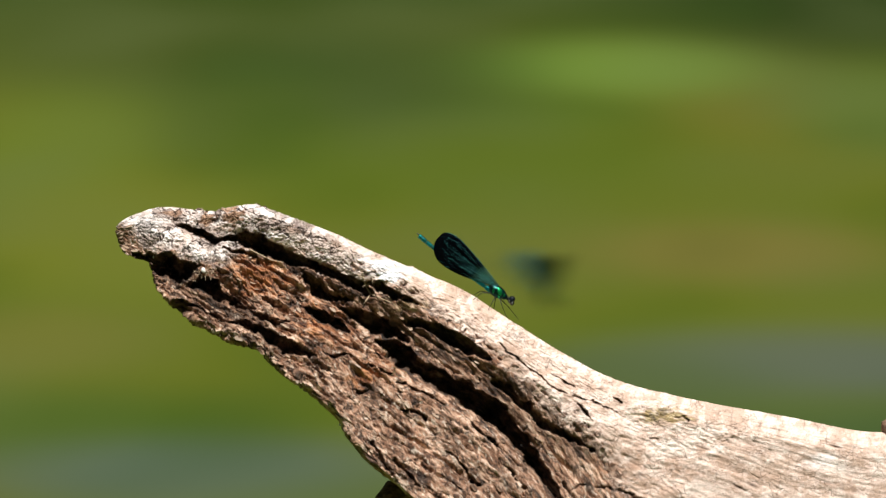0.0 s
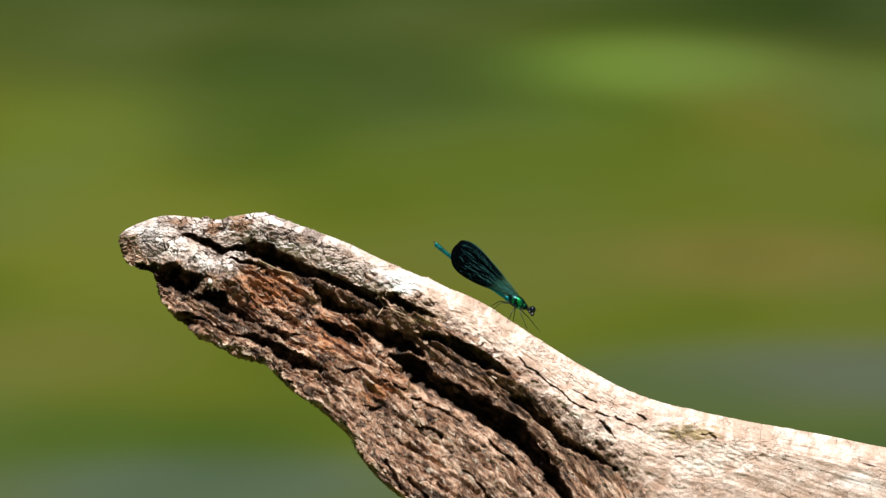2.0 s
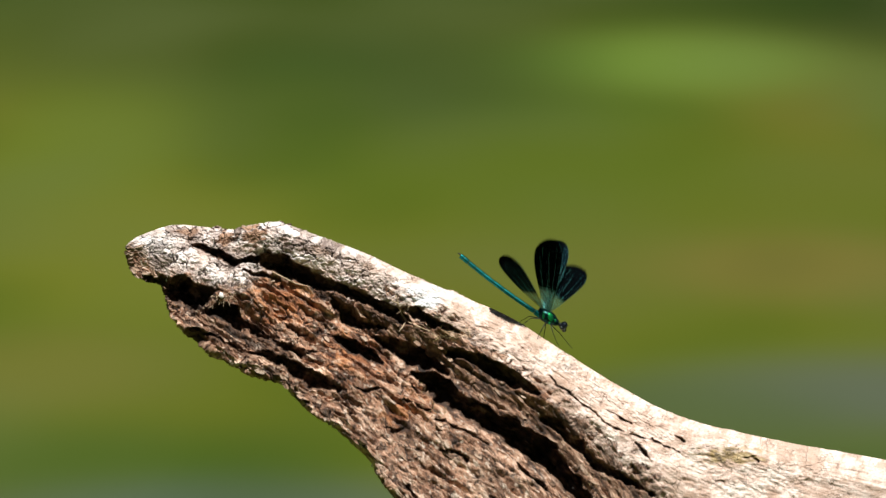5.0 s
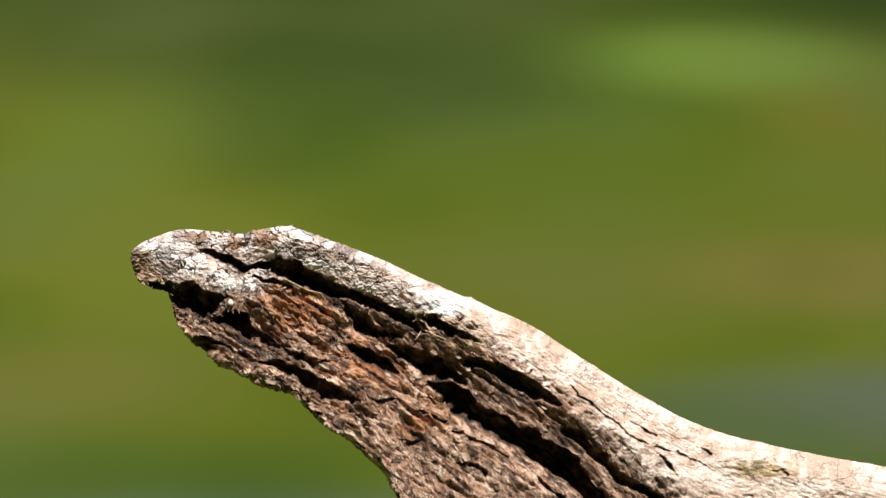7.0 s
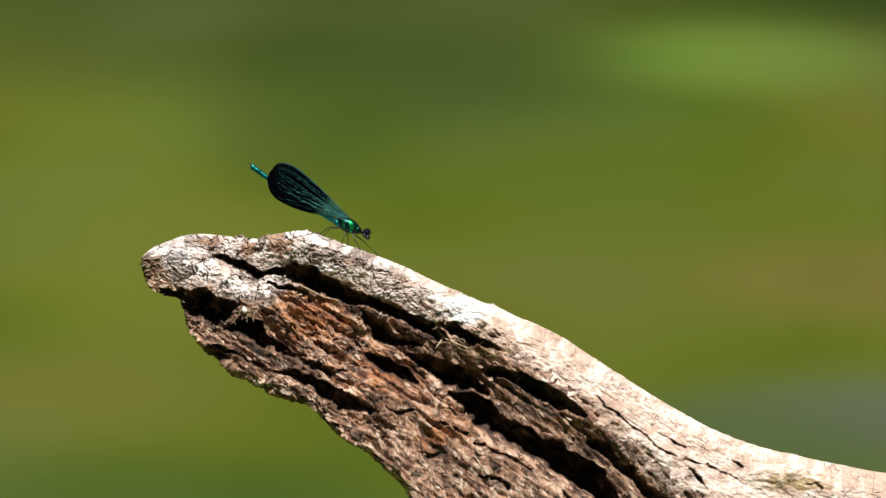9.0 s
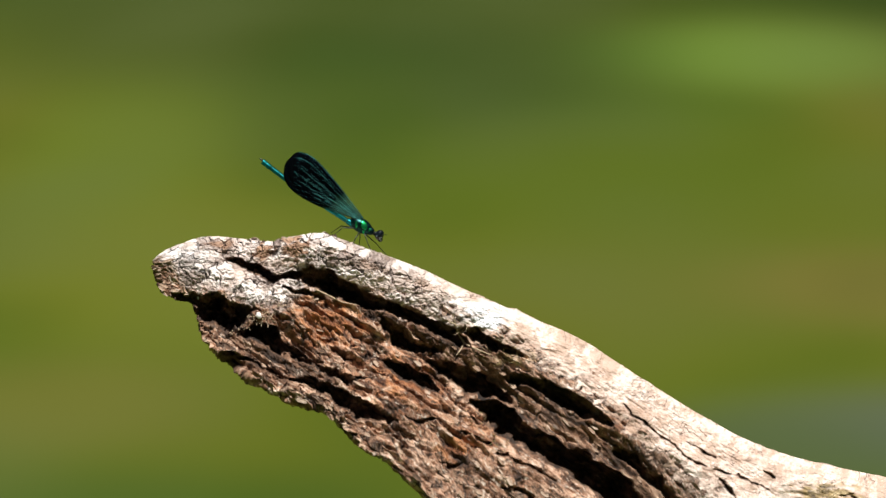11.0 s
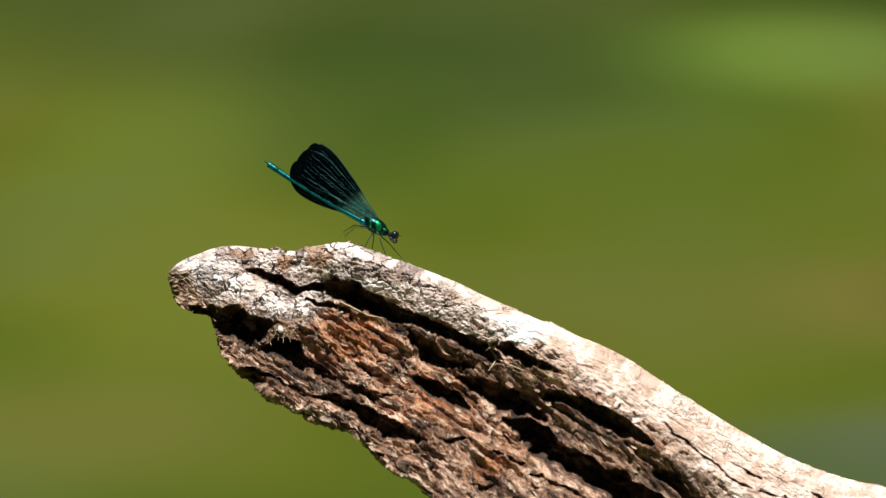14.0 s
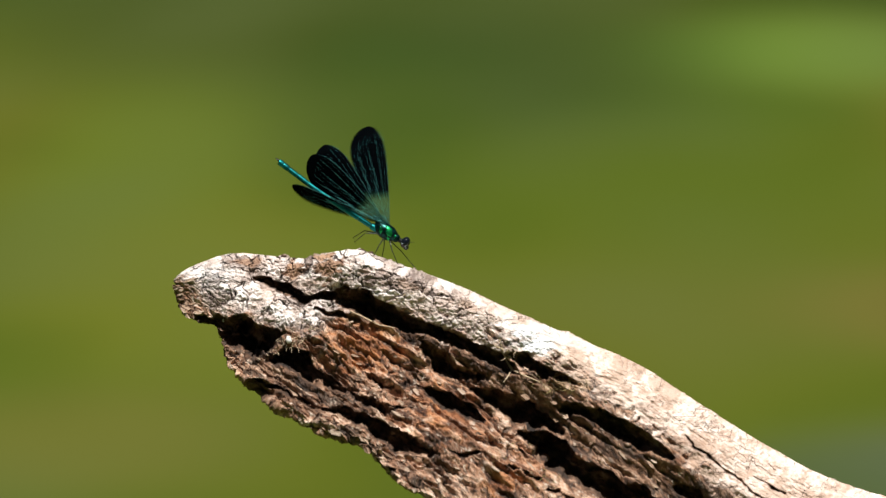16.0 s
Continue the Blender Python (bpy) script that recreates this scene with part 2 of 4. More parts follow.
def foliage_material():
    m, tree, b = material("bank_foliage", 0.7)
    place = tree.nodes.new("ShaderNodeTexCoord").outputs["Object"]
    n = noise_tex(tree, place, 1.3, 5, 0.6)
    join(tree, ramp(tree, n, [(0.3, (0.018, 0.035, 0.008)), (0.55, (0.045, 0.085, 0.018)), (0.75, (0.08, 0.13, 0.025))]), b.inputs["Base Color"])
    bump(tree, n, b, 0.8, 0.3)
    return m


def build_sky_block():
    """An unseen, uneven closed wall of leaves round the stream, added to dim the sky."""
    bm = bmesh.new()
    n, rows, rings = 120, 14, []
    for j in range(rows + 1):
        ring = []
        for i in range(n):
            a = 2 * math.pi * i / n
            k = j / rows
            lump = noise.fractal(Vector((math.cos(a) * 6, math.sin(a) * 6, k * 5)), 0.8, 2.0, 4)
            r = 17 + 4 * k + 1.6 * lump
            tall = 13 + 3.0 * noise.noise(Vector((math.cos(a) * 3, math.sin(a) * 3, 9)))
            ring.append(bm.verts.new((r * math.cos(a), r * math.sin(a) + 2, -0.5 + tall * k)))
        rings.append(ring)
    for r, q in zip(rings, rings[1:]):
        for i in range(n):
            bm.faces.new((r[i], r[(i + 1) % n], q[(i + 1) % n], q[i]))
    ob = part("backdrop", bm, foliage_material())
    ob.modifiers.new("depth", "SOLIDIFY").thickness = 1.2
    return tagged(ob, "unseen leafy green wall added round the stream to block low sky", "foliage", kind="structure")


build_sky_block()


# ---- the driftwood log ----
def lattice(ix, iy, seed):
    h = (ix * 374761393 + iy * 668265263 + seed * 974634777) & 0x7FFFFFFF
    h = ((h ^ (h >> 13)) * 1274126177) & 0x7FFFFFFF
    return (h ^ (h >> 16)) & 0xFFFF


def gnoise(x, y, seed=0):
    """Smooth gradient noise over arrays, about -1 to 1."""
    ix, iy = np.floor(x).astype(np.int64), np.floor(y).astype(np.int64)
    fx, fy = x - ix, y - iy
    ux, uy = fx * fx * fx * (fx * (fx * 6 - 15) + 10), fy * fy * fy * (fy * (fy * 6 - 15) + 10)

    def corner(a, b):
        ang = lattice(ix + a, iy + b, seed) * (2 * np.pi / 65536)
        return np.cos(ang) * (fx - a) + np.sin(ang) * (fy - b)
    lo = corner(0, 0) * (1 - ux) + corner(1, 0) * ux
    hi = corner(0, 1) * (1 - ux) + corner(1, 1) * ux
    return (lo * (1 - uy) + hi * uy) * 1.5


def fbm(x, y, octaves, seed=0, gain=0.5):
    out, amp = 0, 1.0
    for i in range(octaves):
        out = out + amp * gnoise(x * 2 ** i, y * 2 ** i, seed + i * 17)
        amp *= gain
    return out


def cells(x, y, seed=0):
    """Distance to the nearest border between scattered cells, 0 on the border, and a number for each cell."""
    ix, iy = np.floor(x).astype(np.int64), np.floor(y).astype(np.int64)
    d1, d2, who = np.full(x.shape, 9.0), np.full(x.shape, 9.0), np.zeros(x.shape)
    for a in (-1, 0, 1):
        for b in (-1, 0, 1):
            px = ix + a + lattice(ix + a, iy + b, seed) / 65536
            py = iy + b + lattice(ix + a, iy + b, seed + 5) / 65536
            d = np.hypot(px - x, py - y)
            near = d < d1
            d2 = np.where(near, d1, np.minimum(d2, d))
            who = np.where(near, lattice(ix + a, iy + b, seed + 9) / 65536, who)
            d1 = np.minimum(d1, d)
    return d2 - d1, who


def glide(stations, s):
    """Catmull-Rom through the stations at the parameters s."""
    p = np.array(stations, float)
    i = np.clip(np.floor(s).astype(int), 0, len(p) - 2)
    t = (s - i)[:, None]
    p0, p1, p2, p3 = p[np.maximum(i - 1, 0)], p[i], p[i + 1], p[np.minimum(i + 2, len(p) - 1)]
    return 0.5 * (2 * p1 + (p2 - p0) * t + (2 * p0 - 5 * p1 + 4 * p2 - p3) * t ** 2 + (3 * p1 - p0 - 3 * p2 + p3) * t ** 3)


def along(line, x, y):
    """How far points lie from a line of corners, how far along it (0 to 1), and the signed side."""
    best, where, side = np.full(x.shape, 1e9), np.zeros(x.shape), np.zeros(x.shape)
    n = len(line) - 1
    for k, ((ax, ay), (bx, by)) in enumerate(zip(line, line[1:])):
        dx, dy = bx - ax, by - ay
        t = np.clip(((x - ax) * dx + (y - ay) * dy) / (dx * dx + dy * dy), 0, 1)
        d = np.hypot(x - ax - t * dx, y - ay - t * dy)
        hit = d < best
        where = np.where(hit, (k + t) / n, where)
        side = np.where(hit, np.sign((x - ax) * dy - (y - ay) * dx), side)
        best = np.minimum(best, d)
    return best, where, side


# stations from the broken tip to the foot under water: upper edge and lower edge, in drawing steps (x right, y down)
UPPER = [(217, 411), (227, 389), (247, 378), (285, 367), (345, 371), (374, 375), (420, 366), (455, 364), (530, 390), (600, 417), (660, 446),
         (740, 480), (820, 514), (900, 565), (1000, 627), (1100, 676), (1250, 712), (1400, 739), (1530, 764), (1700, 775), (2000, 900), (2300, 1300), (2450, 1900), (2500, 2900)]
LOWER = [(214, 426), (218, 443), (243, 457), (265, 466), (271, 498), (285, 521), (333, 559), (407, 608), (449, 612), (474, 642), (530, 687),
         (594, 741), (612, 772), (650, 820), (722, 877), (800, 960), (900, 1090), (1010, 1240), (1120, 1400), (1230, 1600), (1350, 1900), (1450, 2300), (1500, 2900), (1500, 3300)]
# furrows of the wood: corners with the half width at each
FURROWS = []


def furrow(*corners):
    FURROWS.append(corners)


furrow((313, 400, 2), (340, 408, 7), (360, 419, 9), (378, 431, 8), (405, 426, 8), (435, 426, 12), (458, 438, 16), (480, 444, 14), (500, 453, 11), (520, 462, 9), (550, 473, 9), (580, 486, 9), (610, 500, 10), (635, 513, 12), (658, 526, 4))
furrow((395, 446, 3), (425, 452, 4.5), (452, 460, 2))
furrow((650, 504, 4), (665, 510, 9), (690, 524, 9), (715, 535, 7), (738, 545, 2))
furrow((535, 492, 5), (560, 512, 11), (577, 522, 8), (600, 530, 5), (622, 533, 2))
furrow((543, 547, 4), (556, 556, 8), (578, 566, 10), (602, 579, 8), (618, 588, 3))
furrow((603, 548, 5), (625, 558, 11), (650, 569, 15), (680, 580, 16), (705, 590, 12), (722, 601, 5))
furrow((722, 574, 4), (745, 578, 7), (775, 590, 9), (800, 603, 9), (830, 622, 10), (862, 642, 4))
furrow((664, 604, 4), (682, 611, 10), (700, 622, 16), (720, 639, 20), (750, 655, 19), (790, 678, 19), (820, 696, 21), (850, 715, 22), (880, 738, 22), (905, 764, 20), (925, 787, 16), (945, 818, 15), (965, 845, 12), (982, 870, 9), (996, 900, 7))
furrow((875, 678, 5), (898, 690, 10), (915, 710, 8), (935, 726, 8), (955, 748, 8), (985, 765, 7), (1020, 785, 7), (1050, 802, 3))
furrow((268, 474, 8), (285, 476, 16), (305, 477, 19), (322, 481, 14), (340, 480, 8), (352, 474, 3))
furrow((232, 448, 3), (250, 454, 6), (275, 460, 9), (300, 464, 8), (330, 471, 5), (346, 472, 3))
furrow((332, 504, 4), (352, 506, 11), (376, 512, 14), (398, 527, 10), (425, 541, 7), (452, 553, 3))
furrow((305, 537, 5), (322, 544, 11), (340, 546, 8), (358, 549, 6), (390, 563, 4), (420, 572, 5), (450, 581, 9), (475, 593, 11), (500, 608, 13), (520, 618, 11), (538, 626, 6), (556, 632, 2))
furrow((828, 752, 2), (850, 770, 4.5), (870, 785, 5), (886, 802, 2))
furrow((700, 814, 3), (715, 830, 5), (730, 848, 5), (746, 862, 2))
furrow((660, 784, 4), (670, 805, 4), (685, 830, 4), (702, 850, 3))
furrow((568, 630, 2), (590, 634, 4), (612, 632, 2))
furrow((618, 690, 1.5), (640, 695, 2.5), (652, 692, 1.5))
furrow((705, 726, 1.5), (735, 733, 3.5), (752, 745, 3))
furrow((700, 680, 2), (725, 692, 3), (755, 703, 3), (785, 722, 2))
furrow((650, 652, 2), (672, 662, 3), (690, 668, 2))
furrow((880, 820, 2), (905, 845, 3), (925, 870, 3))
furrow((790, 800, 1.5), (810, 815, 2.5), (830, 840, 2.5), (850, 862, 2))
furrow((455, 520, 1.5), (480, 533, 2), (500, 540, 1.5))
furrow((480, 560, 2), (500, 568, 3), (520, 572, 2))
furrow((640, 608, 1.5), (660, 624, 2.5), (676, 640, 2))
furrow((880, 613, 1), (905, 636, 1.8), (930, 654, 2), (955, 672, 2), (975, 689, 2.2), (1000, 702, 1.5))
furrow((972, 664, 1.2), (1000, 680, 2.4), (1013, 687, 1.8))
furrow((1013, 704, 1.8), (1035, 711, 2.6), (1050, 712, 1.5))
furrow((1050, 714, 1.2), (1072, 724, 1.6), (1092, 733, 1.0))
furrow((1022, 721, 1.8), (1032, 735, 3.4), (1045, 749, 1.5))
furrow((1086, 703, 1.6), (1100, 712, 2.4))
furrow((1095, 868, 1.8), (1130, 879, 1.8), (1160, 900, 1.5))
furrow((800, 601, 1.4), (812, 594, 1.6), (820, 589, 1))
furrow((1292, 856, 1), (1312, 864, 1.7), (1330, 858, 1))
furrow((1195, 738, 1.6), (1210, 735, 2.2), (1219, 745, 2.0))
furrow((1150, 775, 1), (1165, 780, 1.4))
furrow((446, 552, 3), (462, 559, 6), (482, 566, 5), (500, 572, 2))
furrow((470, 634, 2), (482, 645, 4), (500, 650, 2))
furrow((388, 598, 1.5), (394, 586, 2.2), (400, 574, 1.5))
furrow((1010, 868, 1.2), (1026, 858, 1.8), (1046, 861, 1.5), (1075, 862, 1.8), (1105, 872, 1.6), (1140, 884, 1.2))
furrow((1478, 782, 1.0), (1484, 795, 1.8), (1487, 808, 1.0))


# ledges that stand proud: corners, half width, height
LEDGES = [
    ([(228, 400), (290, 420), (350, 452), (410, 480)], 42, 20),
    ([(430, 392), (520, 422), (610, 465), (700, 512), (790, 560), (880, 625), (960, 690), (1060, 770)], 52, 26),
    ([(540, 490), (590, 510), (630, 528)], 16, 12),
    ([(700, 555), (760, 575), (810, 605), (880, 660)], 16, 12),
    ([(430, 475), (500, 492), (545, 512)], 10, 7),
    ([(290, 540), (370, 575), (450, 605)], 22, 12),
    ([(440, 446), (470, 460), (502, 472)], 5, 6),
    ([(540, 528), (580, 548), (625, 572)], 8, 7),
    ([(560, 600), (640, 650), (720, 700), (800, 750), (880, 810), (940, 880)], 40, 18),
]
BARE_LINE_X = [200, 260, 330, 400, 430, 500, 570, 640, 740, 830, 900, 1000, 1060, 1110, 1200]
BARE_LINE_Y = [424, 442, 464, 474, 446, 462, 488, 506, 548, 610, 670, 765, 815, 900, 1100]


def flake_material():
    m, tree, b = material("bark_flake", 0.85)
    place = tree.nodes.new("ShaderNodeTexCoord").outputs["Object"]
    n = noise_tex(tree, place, 700, 5, 0.65, (0.5, 1.2, 1.0))
    who = tree.nodes.new("ShaderNodeObjectInfo").outputs["Random"]
    tone = sums(tree, "ADD", sums(tree, "MULTIPLY", n, 0.7), sums(tree, "MULTIPLY", who, 0.45))
    col = ramp(tree, tone, [(0.32, (0.05, 0.028, 0.018)), (0.50, (0.21, 0.125, 0.078)), (0.68, (0.36, 0.245, 0.17)), (0.95, (0.50, 0.41, 0.33))])
    join(tree, col, b.inputs["Base Color"])
    bump(tree, n, b, 0.8, 0.0007)
    return m


def build_flakes(body, co, N, x, y, bare, front):
    """Loose scales of bark that lift from the decayed side."""
    rnd = random.Random(7)
    mat = flake_material()
    shapes = []
    for k in range(8):
        bm = bmesh.new()
        n = rnd.randint(5, 7)
        lo, hi = [], []
        for i in range(n):
            a = 2 * math.pi * i / n
            r = rnd.uniform(0.5, 1.25)
            px, py = 2.7 * r * math.cos(a), 1.15 * r * math.sin(a)
            lo.append(bm.verts.new(mm3(px, py, -0.6)))
            hi.append(bm.verts.new(mm3(px * 0.95, py * 0.95, 0.05 + 0.12 * px + rnd.uniform(-0.12, 0.12))))
        bm.faces.new(hi)
        bm.faces.new(lo[::-1])
        for i in range(n):
            bm.faces.new((lo[i], lo[(i + 1) % n], hi[(i + 1) % n], hi[i]))
        me = bpy.data.meshes.new("bark_flake")
        bm.to_mesh(me)
        bm.free()
        me.materials.append(mat)
        shapes.append(me)
    ok = np.argwhere((bare < 0.2) & front[None, :] & (x < 1000) & (y < 930) & (N[..., 1] < -0.62))
    for k in range(230):
        i, j = ok[rnd.randrange(len(ok))]
        if not 3 < i < x.shape[0] - 4:
            continue
        ob = new("bark_flake", shapes[k % len(shapes)])
        p = Vector(co[i, j])
        away = Vector(N[i, j])
        grain = (Vector(co[i + 3, j]) - Vector(co[i - 3, j])).normalized()
        grain = (grain - away * grain.dot(away)).normalized()
        turn = Matrix((grain, away.cross(grain), away)).transposed().to_4x4()
        size = rnd.uniform(0.28, 0.85)
        ob.parent = body
        ob.matrix_basis = Matrix.Translation(p + away * 0.0001) @ turn @ pose(0, 0, 0, rnd.uniform(-14, 18), rnd.uniform(-7, 7), rnd.uniform(-14, 14)) @ Matrix.Diagonal((size, size * rnd.uniform(0.7, 1.2), size, 1))


SKIN = {}


def mm3(*p):
    return tuple(0.001 * a for a in p)


def build_log():
    fine_s = np.linspace(0, 16.6, 1300)
    s = np.concatenate([fine_s, np.linspace(16.6, 23, 60)[1:]])
    nf, nb = 384, 46
    up, low = glide(UPPER, s), glide(LOWER, s)
    length = np.hypot(*(low - up).T)
    step = np.hypot(*np.diff(0.6 * up + 0.4 * low, axis=0).T)
    run = np.concatenate([[0], np.cumsum(step)])
    v = np.concatenate([np.linspace(0, 1, nf), np.linspace(1, 0, nb)[1:-1]])
    front = np.arange(len(v)) < nf
    V, L, A = v[None, :], length[:, None], run[:, None]
    t = 0.5 * (1 - np.cos(np.pi * V))
    x = up[:, :1] + (low[:, :1] - up[:, :1]) * t
    y = up[:, 1:] + (low[:, 1:] - up[:, 1:]) * t
    # the near face leans out towards its foot, the far side is a plain round
    reach = np.minimum(0.40 * L, 70 + 0.16 * L)
    d = np.where(front[None, :], reach * np.sin(0.5 * np.pi * np.clip(V / 0.9, 0, 1) ** 2.2) * np.sqrt(1 - np.clip((V - 0.9) / 0.1, 0, 1) ** 2), -0.9 * reach * np.sin(np.pi * V))
    P = np.stack([x, -d, -y], -1)
    du, dv = np.gradient(P, axis=0), np.gradient(P, axis=1)
    N = np.cross(du, dv)
    N /= np.maximum(np.linalg.norm(N, axis=-1, keepdims=True), 1e-6)
    if N[400, 100, 1] > 0:
        N = -N
    c = np.where(front[None, :], t * L, -t * L)
    A = A + 0 * c
    f = front[None, :] * np.sin(np.pi * V) ** 0.35
    warp = 9 * fbm(A / 40, c / 25, 3, 3)
    gx, gy = x + warp * 0.25 + 2.0 * fbm(A / 18, c / 12, 3, 12), y + 3 * fbm(A / 34, c / 20, 3, 8) + 2.4 * fbm(A / 18, c / 12, 3, 14)
    line = np.interp(x, BARE_LINE_X, BARE_LINE_Y)
    bare = np.clip(0.5 - (y - line + np.interp(x, [820, 1000], [12, 20]) * fbm(x / 40, y / 24, 5, 40, 0.62)) / np.interp(x, [820, 1000], [14, 30]), 0, 1)
    bare = np.where(front[None, :], bare, 0.6)
    # a crust of decay creeps up from the bark
    crust = np.clip(1.1 - (line - y) / np.interp(x, [400, 640, 760, 950, 1100], [20, 46, 34, 46, 60]), 0, 1) * np.clip((x - 380) / 60, 0, 1)
    bare = bare * (1 - 0.85 * np.clip(crust * (0.45 + 2.2 * fbm(x / 22, y / 13, 5, 46, 0.65)), 0, 1) * front[None, :])
    torn = np.clip(2.2 - np.hypot((x - 222) / 14, (y - 428) / 16) + 0.6 * fbm(A / 12, c / 8, 2, 44), 0, 1) * front[None, :]
    bare = bare * (1 - torn)
    # broad forms
    h = 0 * x
    for pts, hw, amt in LEDGES:
        dist, _, _ = along(pts, x, y)
        h = h + f * amt * np.exp(-(dist / hw) ** 2 * 1.4)
    # the crown stands forward and its flank falls plumb below it
    fall = y - np.interp(x, *np.array(UPPER[1:20]).T)
    flank = np.interp(x, [200, 330, 400, 470, 640, 760, 900, 1100, 2000], [95, 95, 90, 85, 95, 120, 190, 260, 330])
    crown = np.interp(x, [200, 360, 430, 640, 760, 900, 1100, 2000], [14, 14, 30, 30, 16, 14, 34, 40])
    rise = np.clip(fall / np.interp(x, [400, 900, 1200], [20, 26, 42]), 0, 1)
    forth = front[None, :] * crown * rise * (2 - rise) * np.clip(1.15 - fall / flank, 0, 1)
    cut, sunk, ragged = 0 * x, 0 * x, 0.9 * fbm(A / 15, c / 9, 3, 19)
    for line in FURROWS:
        dist, where, side = along([p[:2] for p in line], gx, gy)
        n = len(line) - 1
        w = np.interp(where * n, np.arange(n + 1), [p[2] for p in line])
        w = np.where(w < 4, w * np.clip(1.0 + 0.7 * gnoise(A / 11, c / 18, 79), 0.5, 1.5), w * (1 + 0.40 * gnoise(A / 24, c / 60, 77))) * np.where(side < 0, 1.12, 0.92) + 0.6 * ragged
        # a sharp upper lip, and a floor that climbs back to the face
        prof = np.clip((w - dist) / np.maximum(np.where(side < 0, 0.35 * w, 2.2), 1.2), 0, 1)
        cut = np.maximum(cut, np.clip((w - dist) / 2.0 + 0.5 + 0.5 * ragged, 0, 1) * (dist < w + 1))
        sunk = np.maximum(sunk, f * (3.0 * w + 2) * prof)
    # shreds of wood still bridge the furrows
    shred = np.clip(fbm(A / 26, c / 7, 3, 161) * 3.2 - 1.5, 0, 1)
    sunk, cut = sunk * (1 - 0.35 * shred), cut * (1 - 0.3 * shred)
    # bark: long ridges, scales, crumbs
    # the grain of the decayed side runs with the main furrow
    gx0 = np.arange(150.0, 2600.0, 5.0)
    gy0 = np.interp(gx0, [150, 400, 560, 700, 820, 905, 990, 1100, 2600], [275, 415, 506, 606, 685, 757, 850, 985, 2900])
    gy0 = np.convolve(np.pad(gy0, 12, mode="edge"), np.ones(25) / 25, mode="valid")
    B = np.where(front[None, :], 1.2 * x, A)
    slope = np.where(front[None, :], 0.82 * (y - np.interp(x, gx0, gy0)), c)
    slope = slope + 2.2 * fbm(B / 34, c / 22, 3, 9)
    # bark: layers that break off in steps, plates split along and across the grain, chunks, crumbs
    Bw, sw = B + 9 * fbm(B / 38, slope / 24, 3, 171), slope + 2.5 * fbm(B / 34, slope / 16, 3, 173)
    level = 2.6 * fbm(Bw / 62, sw / 22, 5, 201, 0.5)
    layer = np.floor(level) + np.clip((level - np.floor(level) - 0.78) / 0.22, 0, 1)
    e3, w3 = cells(Bw / 34, sw / 10, 177)
    e4, w4 = cells(Bw / 17 + 0.3 * fbm(B / 9, slope / 6, 2, 181), sw / 5.5, 37)
    chunk = 0.8 - 2 * np.abs(fbm(Bw / 32, sw / 14, 4, 23, 0.55))
    split = np.clip(1.25 - e3 * 9, 0, 1) * np.clip(0.35 + 2.2 * fbm(B / 50, slope / 26, 3, 179), 0, 1) * (1 - bare) * front[None, :]
    rough = 3.0 * layer + 3.2 * (w3 - 0.5) * np.clip(e3 * 5, 0, 1) + 1.6 * (w4 - 0.5) * np.clip(e4 * 4, 0, 1) + 3.2 * chunk + 1.1 * fbm(B / 12, slope / 5, 3, 51, 0.6) - 4.5 * split
    # bare wood: soft swells, checks across and along, a fine scurf
    Y = 0.85 * y + 0.1 * d
    e1, w1 = cells(x / 19 + 0.30 * fbm(x / 16, Y / 14, 3, 5), Y / 15 + 0.30 * fbm(x / 16, Y / 14, 3, 6), 61)
    e2, w2 = cells(x / 9, Y / 7, 67)
    silver = np.clip((700 - x) / 170, 0, 1) * np.clip(1.1 - fbm(x / 60, Y / 40, 2, 91), 0, 1)
    calm = 3.0 * fbm(x / 60, Y / 26, 3, 71) + (0.9 + 0.5 * silver) * fbm(x / 14, Y / 10, 2, 81) * np.interp(x, [850, 1050], [1.0, 0.5])
    calm = calm + 1.5 * (1 - silver) * (0.6 - 2 * np.abs(fbm(x / 34 + 0.4 * fbm(x / 30, fall / 12, 2, 85), fall / 15, 4, 83, 0.6)))
    calm = calm + 2.6 * silver * (0.6 - 2 * np.abs(fbm(x / 15, Y / 10, 4, 97, 0.6)))
    checks = np.clip(1.25 - e1 * 11, 0, 1) * np.clip(0.12 + 0.6 * silver + 2.0 * fbm(x / 30, Y / 20, 3, 93), 0, 1) * (0.25 + 0.75 * silver) * bare
    calm = calm - 4.0 * checks - (1.0 + 2.2 * silver) * np.clip(1 - e1 * 9, 0, 1) * np.clip(0.6 + fbm(x / 40, Y / 30, 2, 93), 0, 1) + (0.5 + 1.4 * silver) * np.interp(x, [850, 1050], [1.0, 0.3]) * (w2 - 0.5) * np.clip(e2 * 4, 0, 1)
    pits = np.clip(fbm(B / 90, slope / 13, 4, 141) - 0.24, 0, 0.5) * 46
    soft = np.interp(x + 0.8 * y, [950, 1300], [1.0, 0.50])
    rough = rough + 9 * (1 - soft) * (0.7 - 2 * np.abs(fbm(B / 130, slope / 20, 3, 211, 0.5)))
    rough = soft * (rough - 0.7 * pits) * np.where(front[None, :], np.clip(V * 8, 0.2, 1) * np.clip((1 - V) * 16, 0.35, 1), 0.5)
    mixed = bare * calm + (1 - bare) * rough
    h = h + mixed * np.clip(L / 120, 0.35, 1)
    # knobs on the upper edge
    for kx, ky, kr, ka in ((353, 372, 5, 5), (456, 365, 7, 2), (727, 482, 8, 5), (395, 371, 10, 3)):
        h = h + ka * np.exp(-((x - kx) ** 2 + (y - ky) ** 2) / kr ** 2)
    P = P + N * h[..., None]
